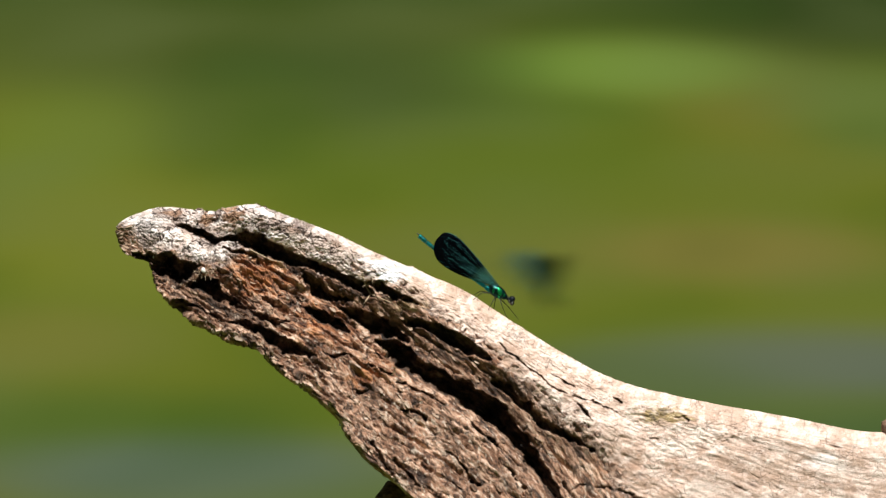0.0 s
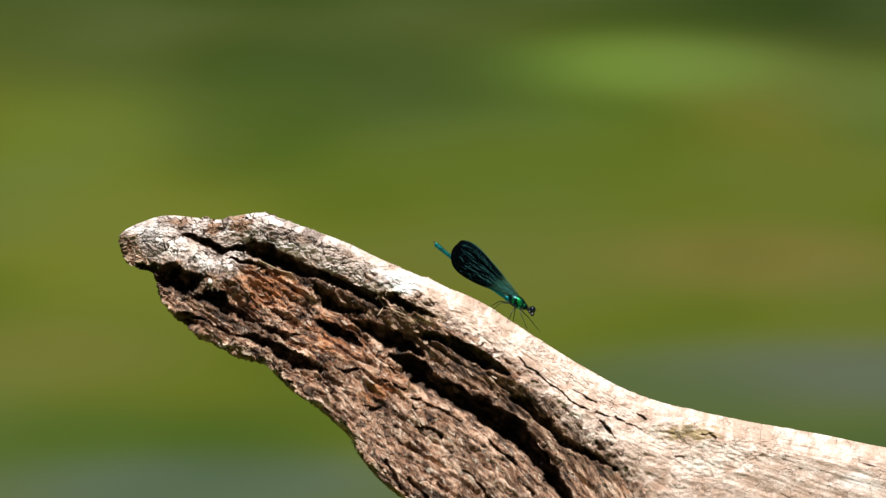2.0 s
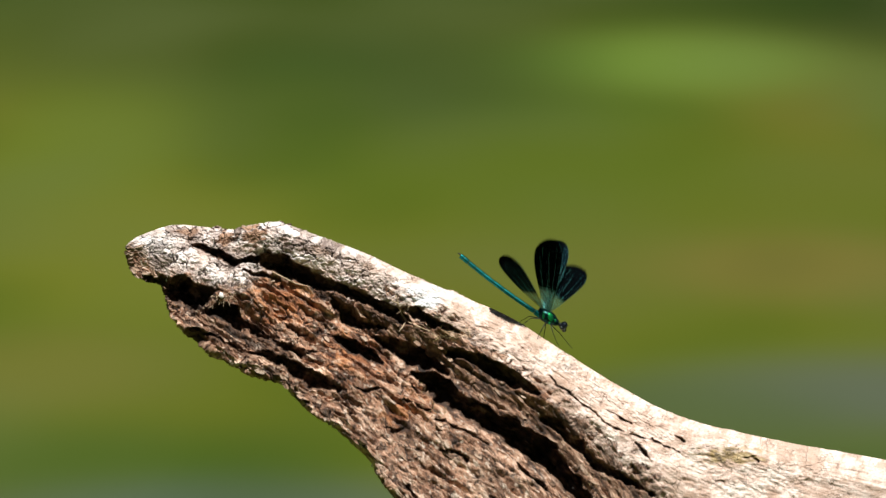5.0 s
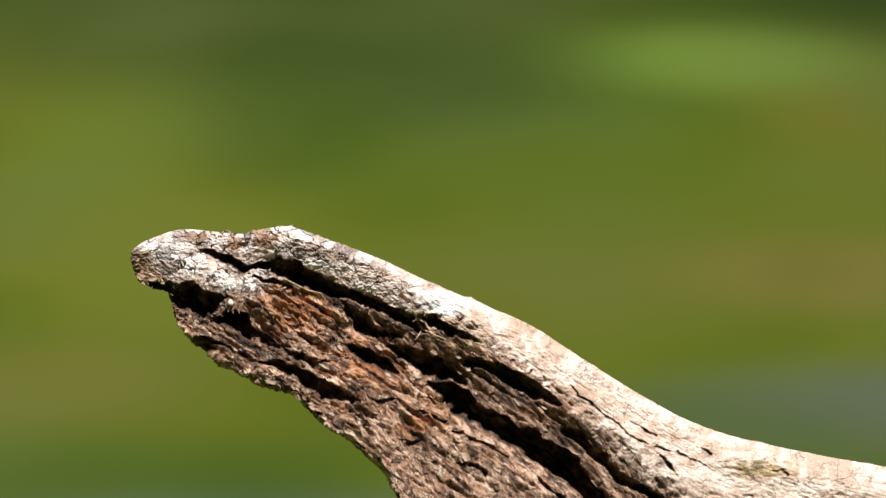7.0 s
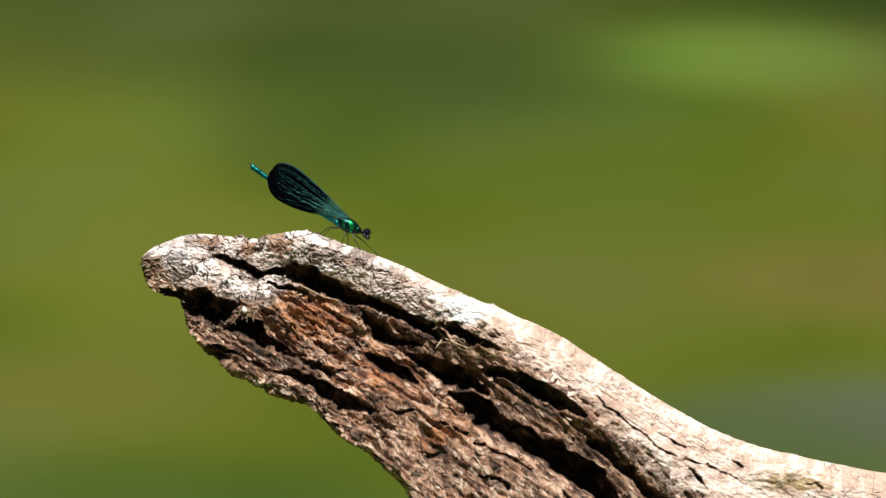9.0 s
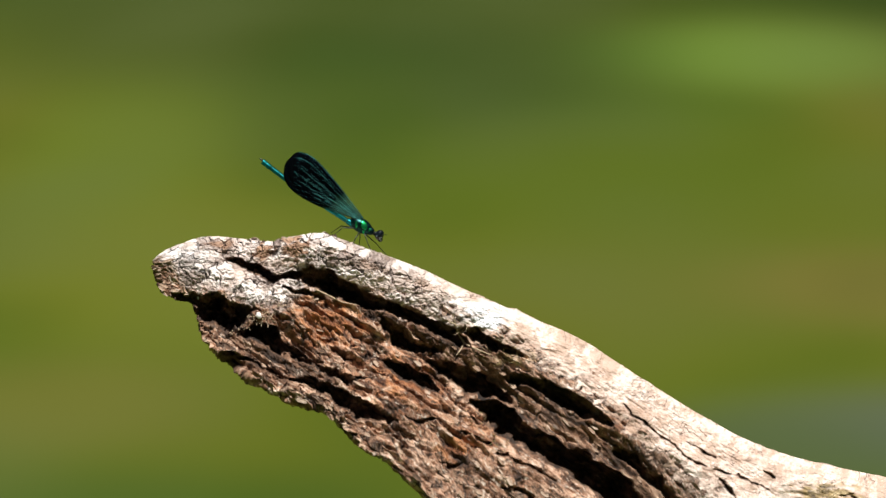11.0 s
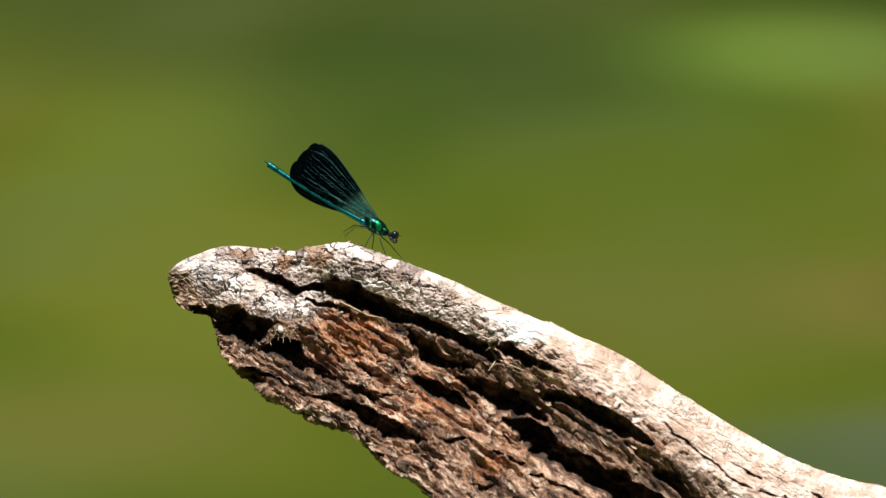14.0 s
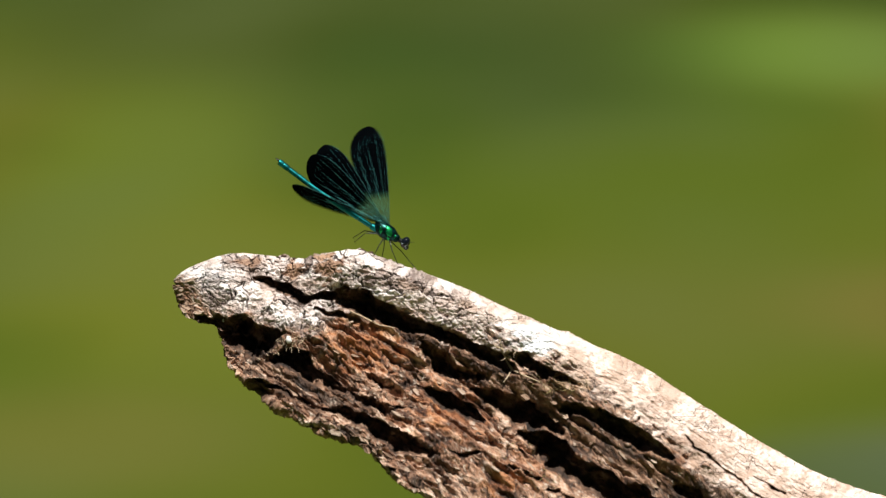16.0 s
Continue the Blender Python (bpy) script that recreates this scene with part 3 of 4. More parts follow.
    P[..., 1] += sunk - forth
    # what stands nearer the bank is drawn a little larger
    near = 1 + P[..., 1] * STEP / REACH
    P[..., 0], P[..., 2] = 784 + (P[..., 0] - 784) * near, -441 + (P[..., 2] + 441) * near
    co = np.stack([(P[..., 0] - 784) * STEP, P[..., 1] * STEP, (P[..., 2] + 441) * STEP], -1)
    ns, nv = x.shape
    verts = np.concatenate([co.reshape(-1, 3), co[0].mean(0, keepdims=True), co[-1].mean(0, keepdims=True)])
    i, j = np.meshgrid(np.arange(ns - 1), np.arange(nv), indexing="ij")
    k = (j + 1) % nv
    quads = np.stack([i * nv + j, i * nv + k, (i + 1) * nv + k, (i + 1) * nv + j], -1).reshape(-1, 4)
    jj, kk = np.arange(nv), (np.arange(nv) + 1) % nv
    tip = np.stack([jj * 0 + ns * nv, kk, jj], -1)
    foot = np.stack([jj * 0 + ns * nv + 1, (ns - 1) * nv + jj, (ns - 1) * nv + kk], -1)
    me = bpy.data.meshes.new("weathered_wood")
    me.vertices.add(len(verts))
    me.vertices.foreach_set("co", verts.astype(np.float32).ravel())
    loops = np.concatenate([quads.ravel(), tip.ravel(), foot.ravel()]).astype(np.int32)
    sizes = np.concatenate([np.full(len(quads), 4), np.full(len(tip) + len(foot), 3)])
    me.loops.add(len(loops))
    me.loops.foreach_set("vertex_index", loops)
    me.polygons.add(len(sizes))
    me.polygons.foreach_set("loop_start", np.concatenate([[0], np.cumsum(sizes)[:-1]]).astype(np.int32))
    me.polygons.foreach_set("use_smooth", np.ones(len(sizes), bool))
    me.update(calc_edges=True)
    me.validate()

    def keep(name, values):
        a = me.attributes.new(name, "FLOAT", "POINT")
        a.data.foreach_set("value", np.concatenate([values.ravel(), [0, 0]]).astype(np.float32))

    def blot(bx, by, rx, ry, seed, soft=0.5):
        r = np.hypot((x - bx) / rx, (y - by) / ry) + 0.55 * fbm(A / 18, c / 9, 3, seed)
        return np.clip((1 - r) / soft, 0, 1) * front[None, :]
    keep("bare", bare)
    keep("silver", silver)
    # shade painted into the furrows and, with rot, into the strips beside them
    dark_strips = [along(k, x, y)[0] for k in ([(600, 520), (690, 570), (780, 620), (860, 680), (930, 730), (1030, 800)], [(330, 520), (400, 545), (470, 580)], [(520, 480), (600, 515)])]
    dark_strips = np.maximum.reduce([0.85 - dark_strips[0] / 34, 0.7 - dark_strips[1] / 24, 0.9 - dark_strips[2] / 16]) + 0.95 * fbm(B / 26, slope / 8, 5, 151, 0.65)
    keep("heart", np.maximum(cut, np.clip(dark_strips * 2.6, 0, 0.80) * (1 - bare) * front[None, :]))
    keep("sleek", bare * (1 - silver))
    keep("check", np.maximum(checks, 0.9 * split))
    keep("plate", 0.6 * w3 + 0.4 * w4)
    keep("scale", w1)
    rust = np.maximum.reduce([1.2 * blot(455, 495, 85, 44, 101, 0.8), 1.1 * blot(570, 575, 80, 66, 103, 0.9), 1.25 * blot(412, 388, 20, 22, 105, 0.3), 1.2 * blot(366, 389, 15, 13, 115, 0.3), blot(690, 640, 70, 40, 107) * 0.6,
                              blot(310, 378, 22, 9, 109), blot(1115, 830, 75, 48, 117, 1.0) * 0.9, blot(1195, 830, 60, 16, 119, 0.9) * 0.6, blot(1500, 860, 60, 18, 125, 0.9) * 0.6, blot(1060, 690, 26, 10, 127) * 0.5, blot(1260, 850, 130, 40, 135, 1.0) * 0.45, blot(640, 670, 30, 22, 111), blot(860, 640, 60, 30, 113) * 0.5])
    keep("rust", np.clip(rust * 0.86, 0, 1))
    # small white dropping marks; the wide weak blot at 700, 476 paints crown glare
    keep("lime", np.maximum.reduce([blot(688, 492, 24, 15, 121, 0.25), blot(672, 474, 16, 10, 123, 0.25), 0.45 * blot(700, 476, 85, 24, 129, 0.6), 0.5 * blot(1450, 815, 26, 16, 137, 0.5), 0.35 * blot(255, 400, 40, 26, 139, 0.8)]))
    keep("moss", np.maximum(blot(1175, 735, 62, 15, 131) * 0.85, blot(720, 545, 40, 14, 133) * 0.3))
    g = me.attributes.new("grain", "FLOAT_VECTOR", "POINT")
    vec = np.concatenate([np.stack([np.where(bare > 0.5, x, B) * STEP, np.where(bare > 0.5, Y, slope) * STEP, np.where(bare > 0.5, 0.15 * d, -0.8 * P[..., 1]) * STEP], -1).reshape(-1, 3), np.zeros((2, 3))])
    g.data.foreach_set("vector", vec.astype(np.float32).ravel())
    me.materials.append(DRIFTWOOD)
    SKIN.update(x=x[:, 4:nf - 4].ravel(), y=y[:, 4:nf - 4].ravel(), place=co[:, 4:nf - 4].reshape(-1, 3))
    log = new("driftwood_log")
    log.matrix_world = SITE
    body = new("weathered_wood", me)
    body.parent = log
    build_flakes(body, co, N, x, y, np.maximum(bare, cut), front)
    return tagged(log, "bleached driftwood limb with furrowed rotting bark rising from the water", "log")


log = build_log()
cam.data.dof.use_dof, cam.data.dof.focus_object, cam.data.dof.aperture_fstop = True, log, 8.0


# ---- the damselfly ----
def mm(*p):
    return tuple(0.001 * a for a in p)


def metal_material(name, color, rough, spread, metal=0.85, grain=900):
    m, tree, b = material(name, rough, metal, color)
    place = tree.nodes.new("ShaderNodeTexCoord").outputs["Object"]
    n = noise_tex(tree, place, grain, 3, 0.6)
    dark = tuple(c * spread for c in color)
    join(tree, ramp(tree, n, [(0.35, dark), (0.65, color)]), b.inputs["Base Color"])
    return m


TEAL = metal_material("teal_cuticle", (0.006, 0.20, 0.205), 0.36, 0.5, 0.85, 500)
GREEN = metal_material("green_cuticle", (0.02, 0.50, 0.14), 0.30, 0.35, 0.9, 1200)
BLACK = metal_material("black_cuticle", (0.010, 0.016, 0.018), 0.35, 0.6, 0.3)
DARK_TEAL = metal_material("dark_teal_cuticle", (0.006, 0.055, 0.050), 0.34, 0.10, 0.8, 900)
EYE_BLACK = material("eye", 0.12, 0.0, (0.005, 0.007, 0.010))[0]
EYE_BLACK.node_tree.nodes["Principled BSDF"].inputs["Specular IOR Level"].default_value = 0.55
VEIN = metal_material("wing_vein", (0.10, 0.44, 0.44), 0.38, 0.22, 0.7, 450)
PALE = material("pale_cuticle", 0.35, 0.0, (0.45, 0.56, 0.60))[0]


def wing_material():
    m, tree, b = material("wing_membrane", 0.5, 0.0, (0.0016, 0.0025, 0.0035))
    place = tree.nodes.new("ShaderNodeTexCoord").outputs["Object"]
    sep = tree.nodes.new("ShaderNodeSeparateXYZ")
    join(tree, place, sep.inputs[0])
    n = noise_tex(tree, place, 700, 2, 0.5)
    far = sums(tree, "ADD", sums(tree, "MULTIPLY", sep.outputs[0], -1000.0), sums(tree, "MULTIPLY", n, 2.0))
    fade = tree.nodes.new("ShaderNodeMapRange")
    for i, v in ((1, 9.0), (2, 11.0), (3, 0.30), (4, 0.99)):
        fade.inputs[i].default_value = v
    join(tree, far, fade.inputs[0])
    join(tree, fade.outputs[0], b.inputs["Alpha"])
    tone = tree.nodes.new("ShaderNodeMapRange")
    for i, v in ((1, 8.5), (2, 11.5), (3, 0.0), (4, 1.0)):
        tone.inputs[i].default_value = v
    join(tree, far, tone.inputs[0])
    join(tree, blend(tree, tone.outputs[0], (0.020, 0.062, 0.038), (0.0012, 0.0018, 0.0024)), b.inputs["Base Color"])
    b.inputs["Specular IOR Level"].default_value = 0.0
    return m


MEMBRANE = wing_material()


def chord(u):
    """Front edge and hind edge of a wing, in mm, at the part u of its length."""
    top = 0.8 + 1.5 * math.sin(min(1, u * 1.05) * math.pi * 0.62)
    low = -0.7 - 7.5 * math.sin(min(1.0, u * 1.03) ** 1.02 * math.pi * 0.60)
    if u > 0.70:
        k = math.sqrt(max(0.0, 1 - ((u - 0.70) / 0.30) ** 2.3))
        mid = -1.7
        top, low = mid + (top - mid) * k, mid + (low - mid) * k
    return top, low


def build_wing(span, parent):
    rnd = random.Random(int(span * 10))
    bm = bmesh.new()
    nu, nw = 64, 10
    sheets = []
    for off in (0.03, -0.03):
        rows = []
        for i in range(nu + 1):
            u = math.sin(0.5 * math.pi * i / nu) ** 0.9
            top, low = chord(u)
            row = []
            for k in range(nw + 1):
                q = k / nw
                crinkle = 0.10 * math.sin(q * 23) * (1 - u) + 0.25 * math.sin(u * 3.1) * (q - 0.5)
                row.append(bm.verts.new(mm(-span * u, off + crinkle, top + (low - top) * q)))
            rows.append(row)
        sheets.append(rows)
    a, b = sheets
    for i in range(nu):
        for k in range(nw):
            bm.faces.new((a[i][k], a[i + 1][k], a[i + 1][k + 1], a[i][k + 1]))
            bm.faces.new((b[i][k], b[i][k + 1], b[i + 1][k + 1], b[i + 1][k]))
        for k in (0, nw):
            bm.faces.new((a[i][k], b[i][k], b[i + 1][k], a[i + 1][k]))
    for i in (0, nu):
        for k in range(nw):
            bm.faces.new((a[i][k], a[i][k + 1], b[i][k + 1], b[i][k]))
    bmesh.ops.recalc_face_normals(bm, faces=bm.faces)
    wing = part("wing", bm, MEMBRANE, parent)
    # long veins that fan out from the hinge to the hind edge, and short branches
    def on_wing(u, q):
        top, low = chord(u)
        return mm(-span * u, 0.10 * math.sin(q * 23) * (1 - u) + 0.25 * math.sin(u * 3.1) * (q - 0.5), top + (low - top) * q)
    bm = bmesh.new()
    for q0, q1, u1, r in ((0.0, 0.0, 0.97, 0.045), (0.12, 0.08, 0.93, 0.04), (0.22, 0.22, 0.92, 0.042), (0.30, 0.38, 0.91, 0.042), (0.36, 0.52, 0.90, 0.042), (0.42, 0.64, 0.88, 0.042), (0.48, 0.76, 0.86, 0.042),
                          (0.54, 0.86, 0.83, 0.042), (0.60, 0.95, 0.78, 0.042), (0.66, 0.97, 0.66, 0.042), (0.74, 0.97, 0.52, 0.042), (0.86, 0.985, 0.42, 0.03)):
        tube(bm, [on_wing(0.01 + (u1 - 0.01) * k / 15, q0 + (q1 - q0) * (k / 15) ** 1.6) for k in range(16)], [0.001 * r] * 16, 4)
    tube(bm, [on_wing(0.35 + 0.6 * k / 23, 0.99) for k in range(24)], [0.00003] * 24, 4)
    tagged(part("venation", bm, VEIN, wing, "fine metallic blue-green wing veins"), kind="stuff")
    bm = bmesh.new()
    for i in range(40):
        u0, q0 = rnd.uniform(0.30, 0.80), rnd.uniform(0.35, 0.80)
        tube(bm, [on_wing(min(0.95, u0 + 0.10 * k / 4), min(0.97, q0 + 0.17 * (k / 4) ** 1.2)) for k in range(5)], [0.001 * rnd.uniform(0.018, 0.028)] * 5, 4)
    tagged(part("branch_venation", bm, VEIN, wing, "fine metallic blue-green wing veins"), kind="stuff")
    return wing


# hinge of each wing in the body's space, in mm: near side is -y
HINGES = {"fore_near": (-0.9, -1.15, 1.8), "hind_near": (-2.7, -1.05, 1.6), "fore_far": (-0.9, 1.15, 1.8), "hind_far": (-2.7, 1.05, 1.6)}
# legs: hip, knee, foot, in mm
LEGS = [((-1.6, -0.8, -1.6), (-5.0, -1.8, -3.4), (-6.4, -2.2, -7.4)), ((-1.6, 0.8, -1.6), (-5.8, 1.6, -3.2), (-7.6, 2.2, -6.8)),
        ((0.4, -0.9, -1.8), (0.4, -3.2, -4.4), (0.8, -3.4, -8.8)), ((0.4, 0.9, -1.8), (1.4, 3.0, -3.8), (3.2, 3.2, -8.4)),
        ((2.2, -0.8, -1.6), (4.4, -2.2, -3.6), (8.0, -2.4, -6.2)), ((2.2, 0.8, -1.6), (6.6, 2.2, -2.6), (12.6, 2.2, -4.6))]


def build_damselfly(label):
    fly = new("damselfly")
    tagged(fly, label, "damselfly")
    # thorax: humped, dark with slanting green stripes on its flanks
    bm = bmesh.new()
    ball(bm, mm(-0.2, 0, 0.1), mm(4.1, 1.95, 2.35), 20, 14)
    ball(bm, mm(3.2, 0, 0.0), mm(1.4, 1.25, 1.35), 14, 10)
    ball(bm, mm(-2.6, 0, 0.9), mm(1.7, 1.2, 1.2), 12, 8)
    thorax = part("thorax", bm, DARK_TEAL, fly, "dark metallic humped thorax")
    for side in (-1, 1):
        for s0, s1, z0, z1 in ((-0.3, 2.3, -0.5, 1.9), (-2.3, -1.1, -1.3, 0.7), (2.7, 3.6, -0.9, 0.9), (0.3, 1.5, -1.9, -0.9)):
            bm = bmesh.new()
            ball(bm, (0, 0, 0), (1, 1, 1), 56, 40)

            def outside(v):
                px, pz = -0.2 + 4.1 * v.co.x, 0.1 + 2.35 * v.co.z
                lean = px + 0.5 * pz
                mid_s, mid_z = (s0 + s1) / 2, (z0 + z1) / 2
                return v.co.y * side < 0.05 or ((lean - mid_s) / (s1 - s0) * 2) ** 4 + ((pz - mid_z) / (z1 - z0) * 2) ** 4 > 1
            bmesh.ops.delete(bm, geom=[v for v in bm.verts if outside(v)], context="VERTS")
            for v in bm.verts:
                v.co = Vector(mm(-0.2 + 4.2 * v.co.x, 2.02 * v.co.y, 0.1 + 2.42 * v.co.z))
            bmesh.ops.solidify(bm, geom=bm.faces[:], thickness=0.00014)
            part("flank_plate", bm, GREEN, thorax, "shiny emerald green flank stripe")
    # head with two bulging eyes
    bm = bmesh.new()
    ball(bm, mm(5.7, 0, 0.1), mm(1.3, 1.9, 1.35), 16, 10)
    ball(bm, mm(6.7, 0, -0.75), mm(0.85, 0.95, 0.85), 12, 8)
    tube(bm, [mm(3.9, 0, 0.1), mm(5.4, 0, 0)], mm(0.75, 0.7), 8)
    head = part("head", bm, BLACK, fly, "black head")
    head.location.x = 0.0006
    for side in (-1, 1):
        bm = bmesh.new()
        ball(bm, mm(5.8, side * 1.7, 0.35), mm(1.3, 1.05, 1.65), 16, 12)
        part("eye", bm, EYE_BLACK, head, "glossy black bulging eye")
        # two pale dots per eye build in its glints; the third marks the mouth
        for cx, cy, cz, r in ((5.3, 2.6, -0.3, 0.15), (6.5, 2.35, -0.35, 0.17), (6.9, 1.1, -0.85, 0.26)):
            bm = bmesh.new()
            ball(bm, mm(cx, side * cy, cz), mm(r, 0.2, r), 8, 6)
            part("face_spot", bm, PALE, head, "pale bluish face spot, painted as a glint on the eyes")
        bm = bmesh.new()
        tube(bm, [mm(6.6, side * 0.5, 0.8), mm(7.3, side * 0.8, 1.4), mm(7.9, side * 1.1, 1.6)], mm(0.08, 0.05, 0.03), 5)
        part("antenna", bm, BLACK, head)
    # abdomen in ten rings, hinged behind the thorax
    ends = [0.4, -2.3, -6.5, -11.2, -16.0, -20.6, -25.0, -29.2, -32.3, -34.6, -36.2]
    ends = [0.97 * e for e in ends]
    bm = bmesh.new()
    tube(bm, [mm(1.0, 0, 0), mm(0.2, 0, 0), mm(-0.6, 0, 0)], mm(0.9, 1.0, 0.8), 10)
    abdomen = part("abdomen", bm, BLACK, fly, "long slender metallic teal abdomen")
    for a, c in zip(ends, ends[1:]):
        bm = bmesh.new()
        k = 7
        xs = [a - 0.04 + (c - a + 0.08) * i / (k - 1) for i in range(k)]
        rad = [0.00082 * (1.0 - 0.05 * abs(2 * i / (k - 1) - 1) ** 6) * (1.3 if x > -2 else 1.0) * (1.12 if x < -32 else 1.0) for i, x in enumerate(xs)]
        tube(bm, [mm(x, 0, -0.6 * math.sin(-x / 37 * math.pi)) for x in xs], rad, 14)
        part("abdomen_ring", bm, TEAL, abdomen)
    for side in (-1, 1):
        bm = bmesh.new()
        tube(bm, [mm(-34.9, side * 0.3, 0.05), mm(-35.9, side * 0.7, 0.2), mm(-36.5, side * 0.35, 0.1)], mm(0.28, 0.2, 0.08), 6)
        part("tail_clasper", bm, BLACK, abdomen, "small dark tail clasper")
    for hip, knee, foot in LEGS:
        bm = bmesh.new()
        h, k, f = Vector(hip), Vector(knee), Vector(foot)
        toe = f + Vector((0.8, 0, -0.15))
        tube(bm, [mm(*h), mm(*(h * 0.5 + k * 0.5)), mm(*k), mm(*(k * 0.5 + f * 0.5)), mm(*f), mm(*toe)], mm(0.20, 0.17, 0.14, 0.10, 0.08, 0.05), 6)
        for i in range(7):
            q = k.lerp(f, (i + 0.5) / 7)
            tube(bm, [mm(*q), mm(q.x + 0.5, q.y, q.z - 0.55)], mm(0.035, 0.015), 3)
        part("leg", bm, BLACK, fly, "thin bristly black leg")
    wings = {}
    for name in HINGES:
        wings[name] = build_wing(30.2 if name.startswith("fore") else 28.6, fly)
    return fly, wings, abdomen


fly, wings, abdomen = build_damselfly("metallic green and teal damselfly with dark banded wings")


def wing_pose(name, sweep, opening, twist=0):
    """sweep: degrees that the wing stands up from the abdomen; opening: degrees that it leans out to its side; twist: about its own length."""
    side = 1 if name.endswith("near") else -1
    return pose(*mm(*HINGES[name])) @ pose(0, 0, 0, side * opening, 0, 0) @ pose(0, 0, 0, 0, sweep, 0) @ pose(0, 0, 0, side * twist, 0, 0)


# wing attitudes: sweep, opening and twist of near fore, near hind, far fore, far hind
SHUT = (14, -1, 0, 11, 0, 0, 14.5, 0, 0, 12, 0, 0)
SHUT_UP = (18, -1, 0, 15, 0, 0, 18.5, 0, 0, 16, 0, 0)
SHUT_LOW = (15, 2, 0, 8, 4, 0, 18, 1, 0, 14, 1, 0)
FAN_SLIGHT = (15, 6, 0, 7, 6, 0, 21, 2, 0, 14, 2, 0)
FAN_LOW = (15, 4, 0, -5, -12, 0, 18, 2, 0, 14, 2, 0)
FAN = (16, 6, 0, 4, 10, 0, 22, 2, 0, 15, 2, 0)
HALF = (14, 12, 0, 0, -12, 0, 32, 8, 0, 18, 6, 0)
WIDE = (16, 25, 0, -2, -22, 0, 41, 12, 0, 22, 10, 0)
WIDER = (15, 22, 0, -8, 6, 58, 51, 15, 0, 24, 10, 0)
WIDEST = (14, 30, 0, -20, 20, 65, 55, 18, 0, 20, 12, 0)
FLY_E = (75, 66, 85, 60, 118, 90, 80, -12, 65, 70, 42, 85)
FLY_A = (85, 55, -12, 78, 58, -8, 84, 35, 0, 58, 58, 0)
FLY_B = (80, 104, 80, 4, 105, 65, 140, 30, 40, 46, -12, 30)
FLY_C = (60, 40, 0, 20, 40, 20, 110, 70, 0, 100, 90, 0)
FLY_D = (28, 22, 0, 36, 116, 10, 96, 64, 0, 104, 72, 0)
BEAT_UP = (70, 35, 0, 45, 60, 0, 100, 50, 0, 80, 30, 0)
BEAT_DOWN = (75, 100, 0, 45, 110, 0, 100, 80, 0, 70, 60, 0)


def spot(px, py, pitch, heading=0, roll=0, near=0):
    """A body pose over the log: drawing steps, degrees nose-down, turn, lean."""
    return SITE @ pose((px - 784) * STEP, -near * STEP, (441 - py) * STEP) @ pose(0, 0, 0, 0, 0, heading) @ pose(0, 0, 0, 0, pitch, 0) @ pose(0, 0, 0, roll, 0, 0)


ABDOMEN = [(0, 5.5), (4.2, 5), (5, 5), (5.2, -10), (7.3, -20), (7.5, 0), (7.6, 0), (7.7, -26), (7.8, -32), (7.9, -20), (8.1, -12), (8.5, -1), (9, 8), (11.5, 4.5), (12, 3), (12.5, 1.5), (13, 2), (13.5, 0), (14, 0), (14.5, -1), (15, -1), (15.5, 1), (16, 3)]
BODY = [
    (0.0, 880, 517, 32), (1.0, 880, 515, 32), (2.1, 882, 514, 32), (2.5, 884, 514, 32), (3.0, 883, 516, 32.5), (4.2, 882, 515, 32), (5.0, 882, 515, 32),
    (5.1, 900, 490, 20), (5.3, 1050, 420, 0, 10), (5.6, 1400, 420, -5, 20), (5.9, 1750, 480, -5, 20), (6.2, 1850, 600, 0, 60), (6.6, 1850, 640, 0, 120), (7.2, 1650, 640, -10, 150, 0, 250),
    (7.3, 1430, 620, -20, 120, 0, 300), (7.4, 1178, 577, -25, 84, 0, 330), (7.48, 968, 553, -6, 60, 0, 300), (7.5, 959, 549, -6, 58, 0, 300), (7.52, 948, 539, -7, 56, 0, 300), (7.6, 798, 407, -10, 44, -10, 230), (7.7, 562, 352, 26, 12, -5, 50), (7.8, 526, 343, 32),
    (7.9, 519, 343, 34), (8.1, 521, 351, 31.5), (8.3, 518, 352, 29), (8.5, 516, 352, 27), (9.0, 515, 355, 25.5), (11.5, 506, 351, 30), (12.0, 505, 349, 31), (12.5, 503, 346, 34.5),
    (13.0, 501, 344, 33), (13.2, 497, 341, 32), (13.5, 492, 340, 31), (14.0, 490, 340, 31.5), (14.5, 491, 341, 31), (15.0, 488, 340, 32.5), (15.5, 489, 340, 32), (16.0, 489, 339, 32),
]
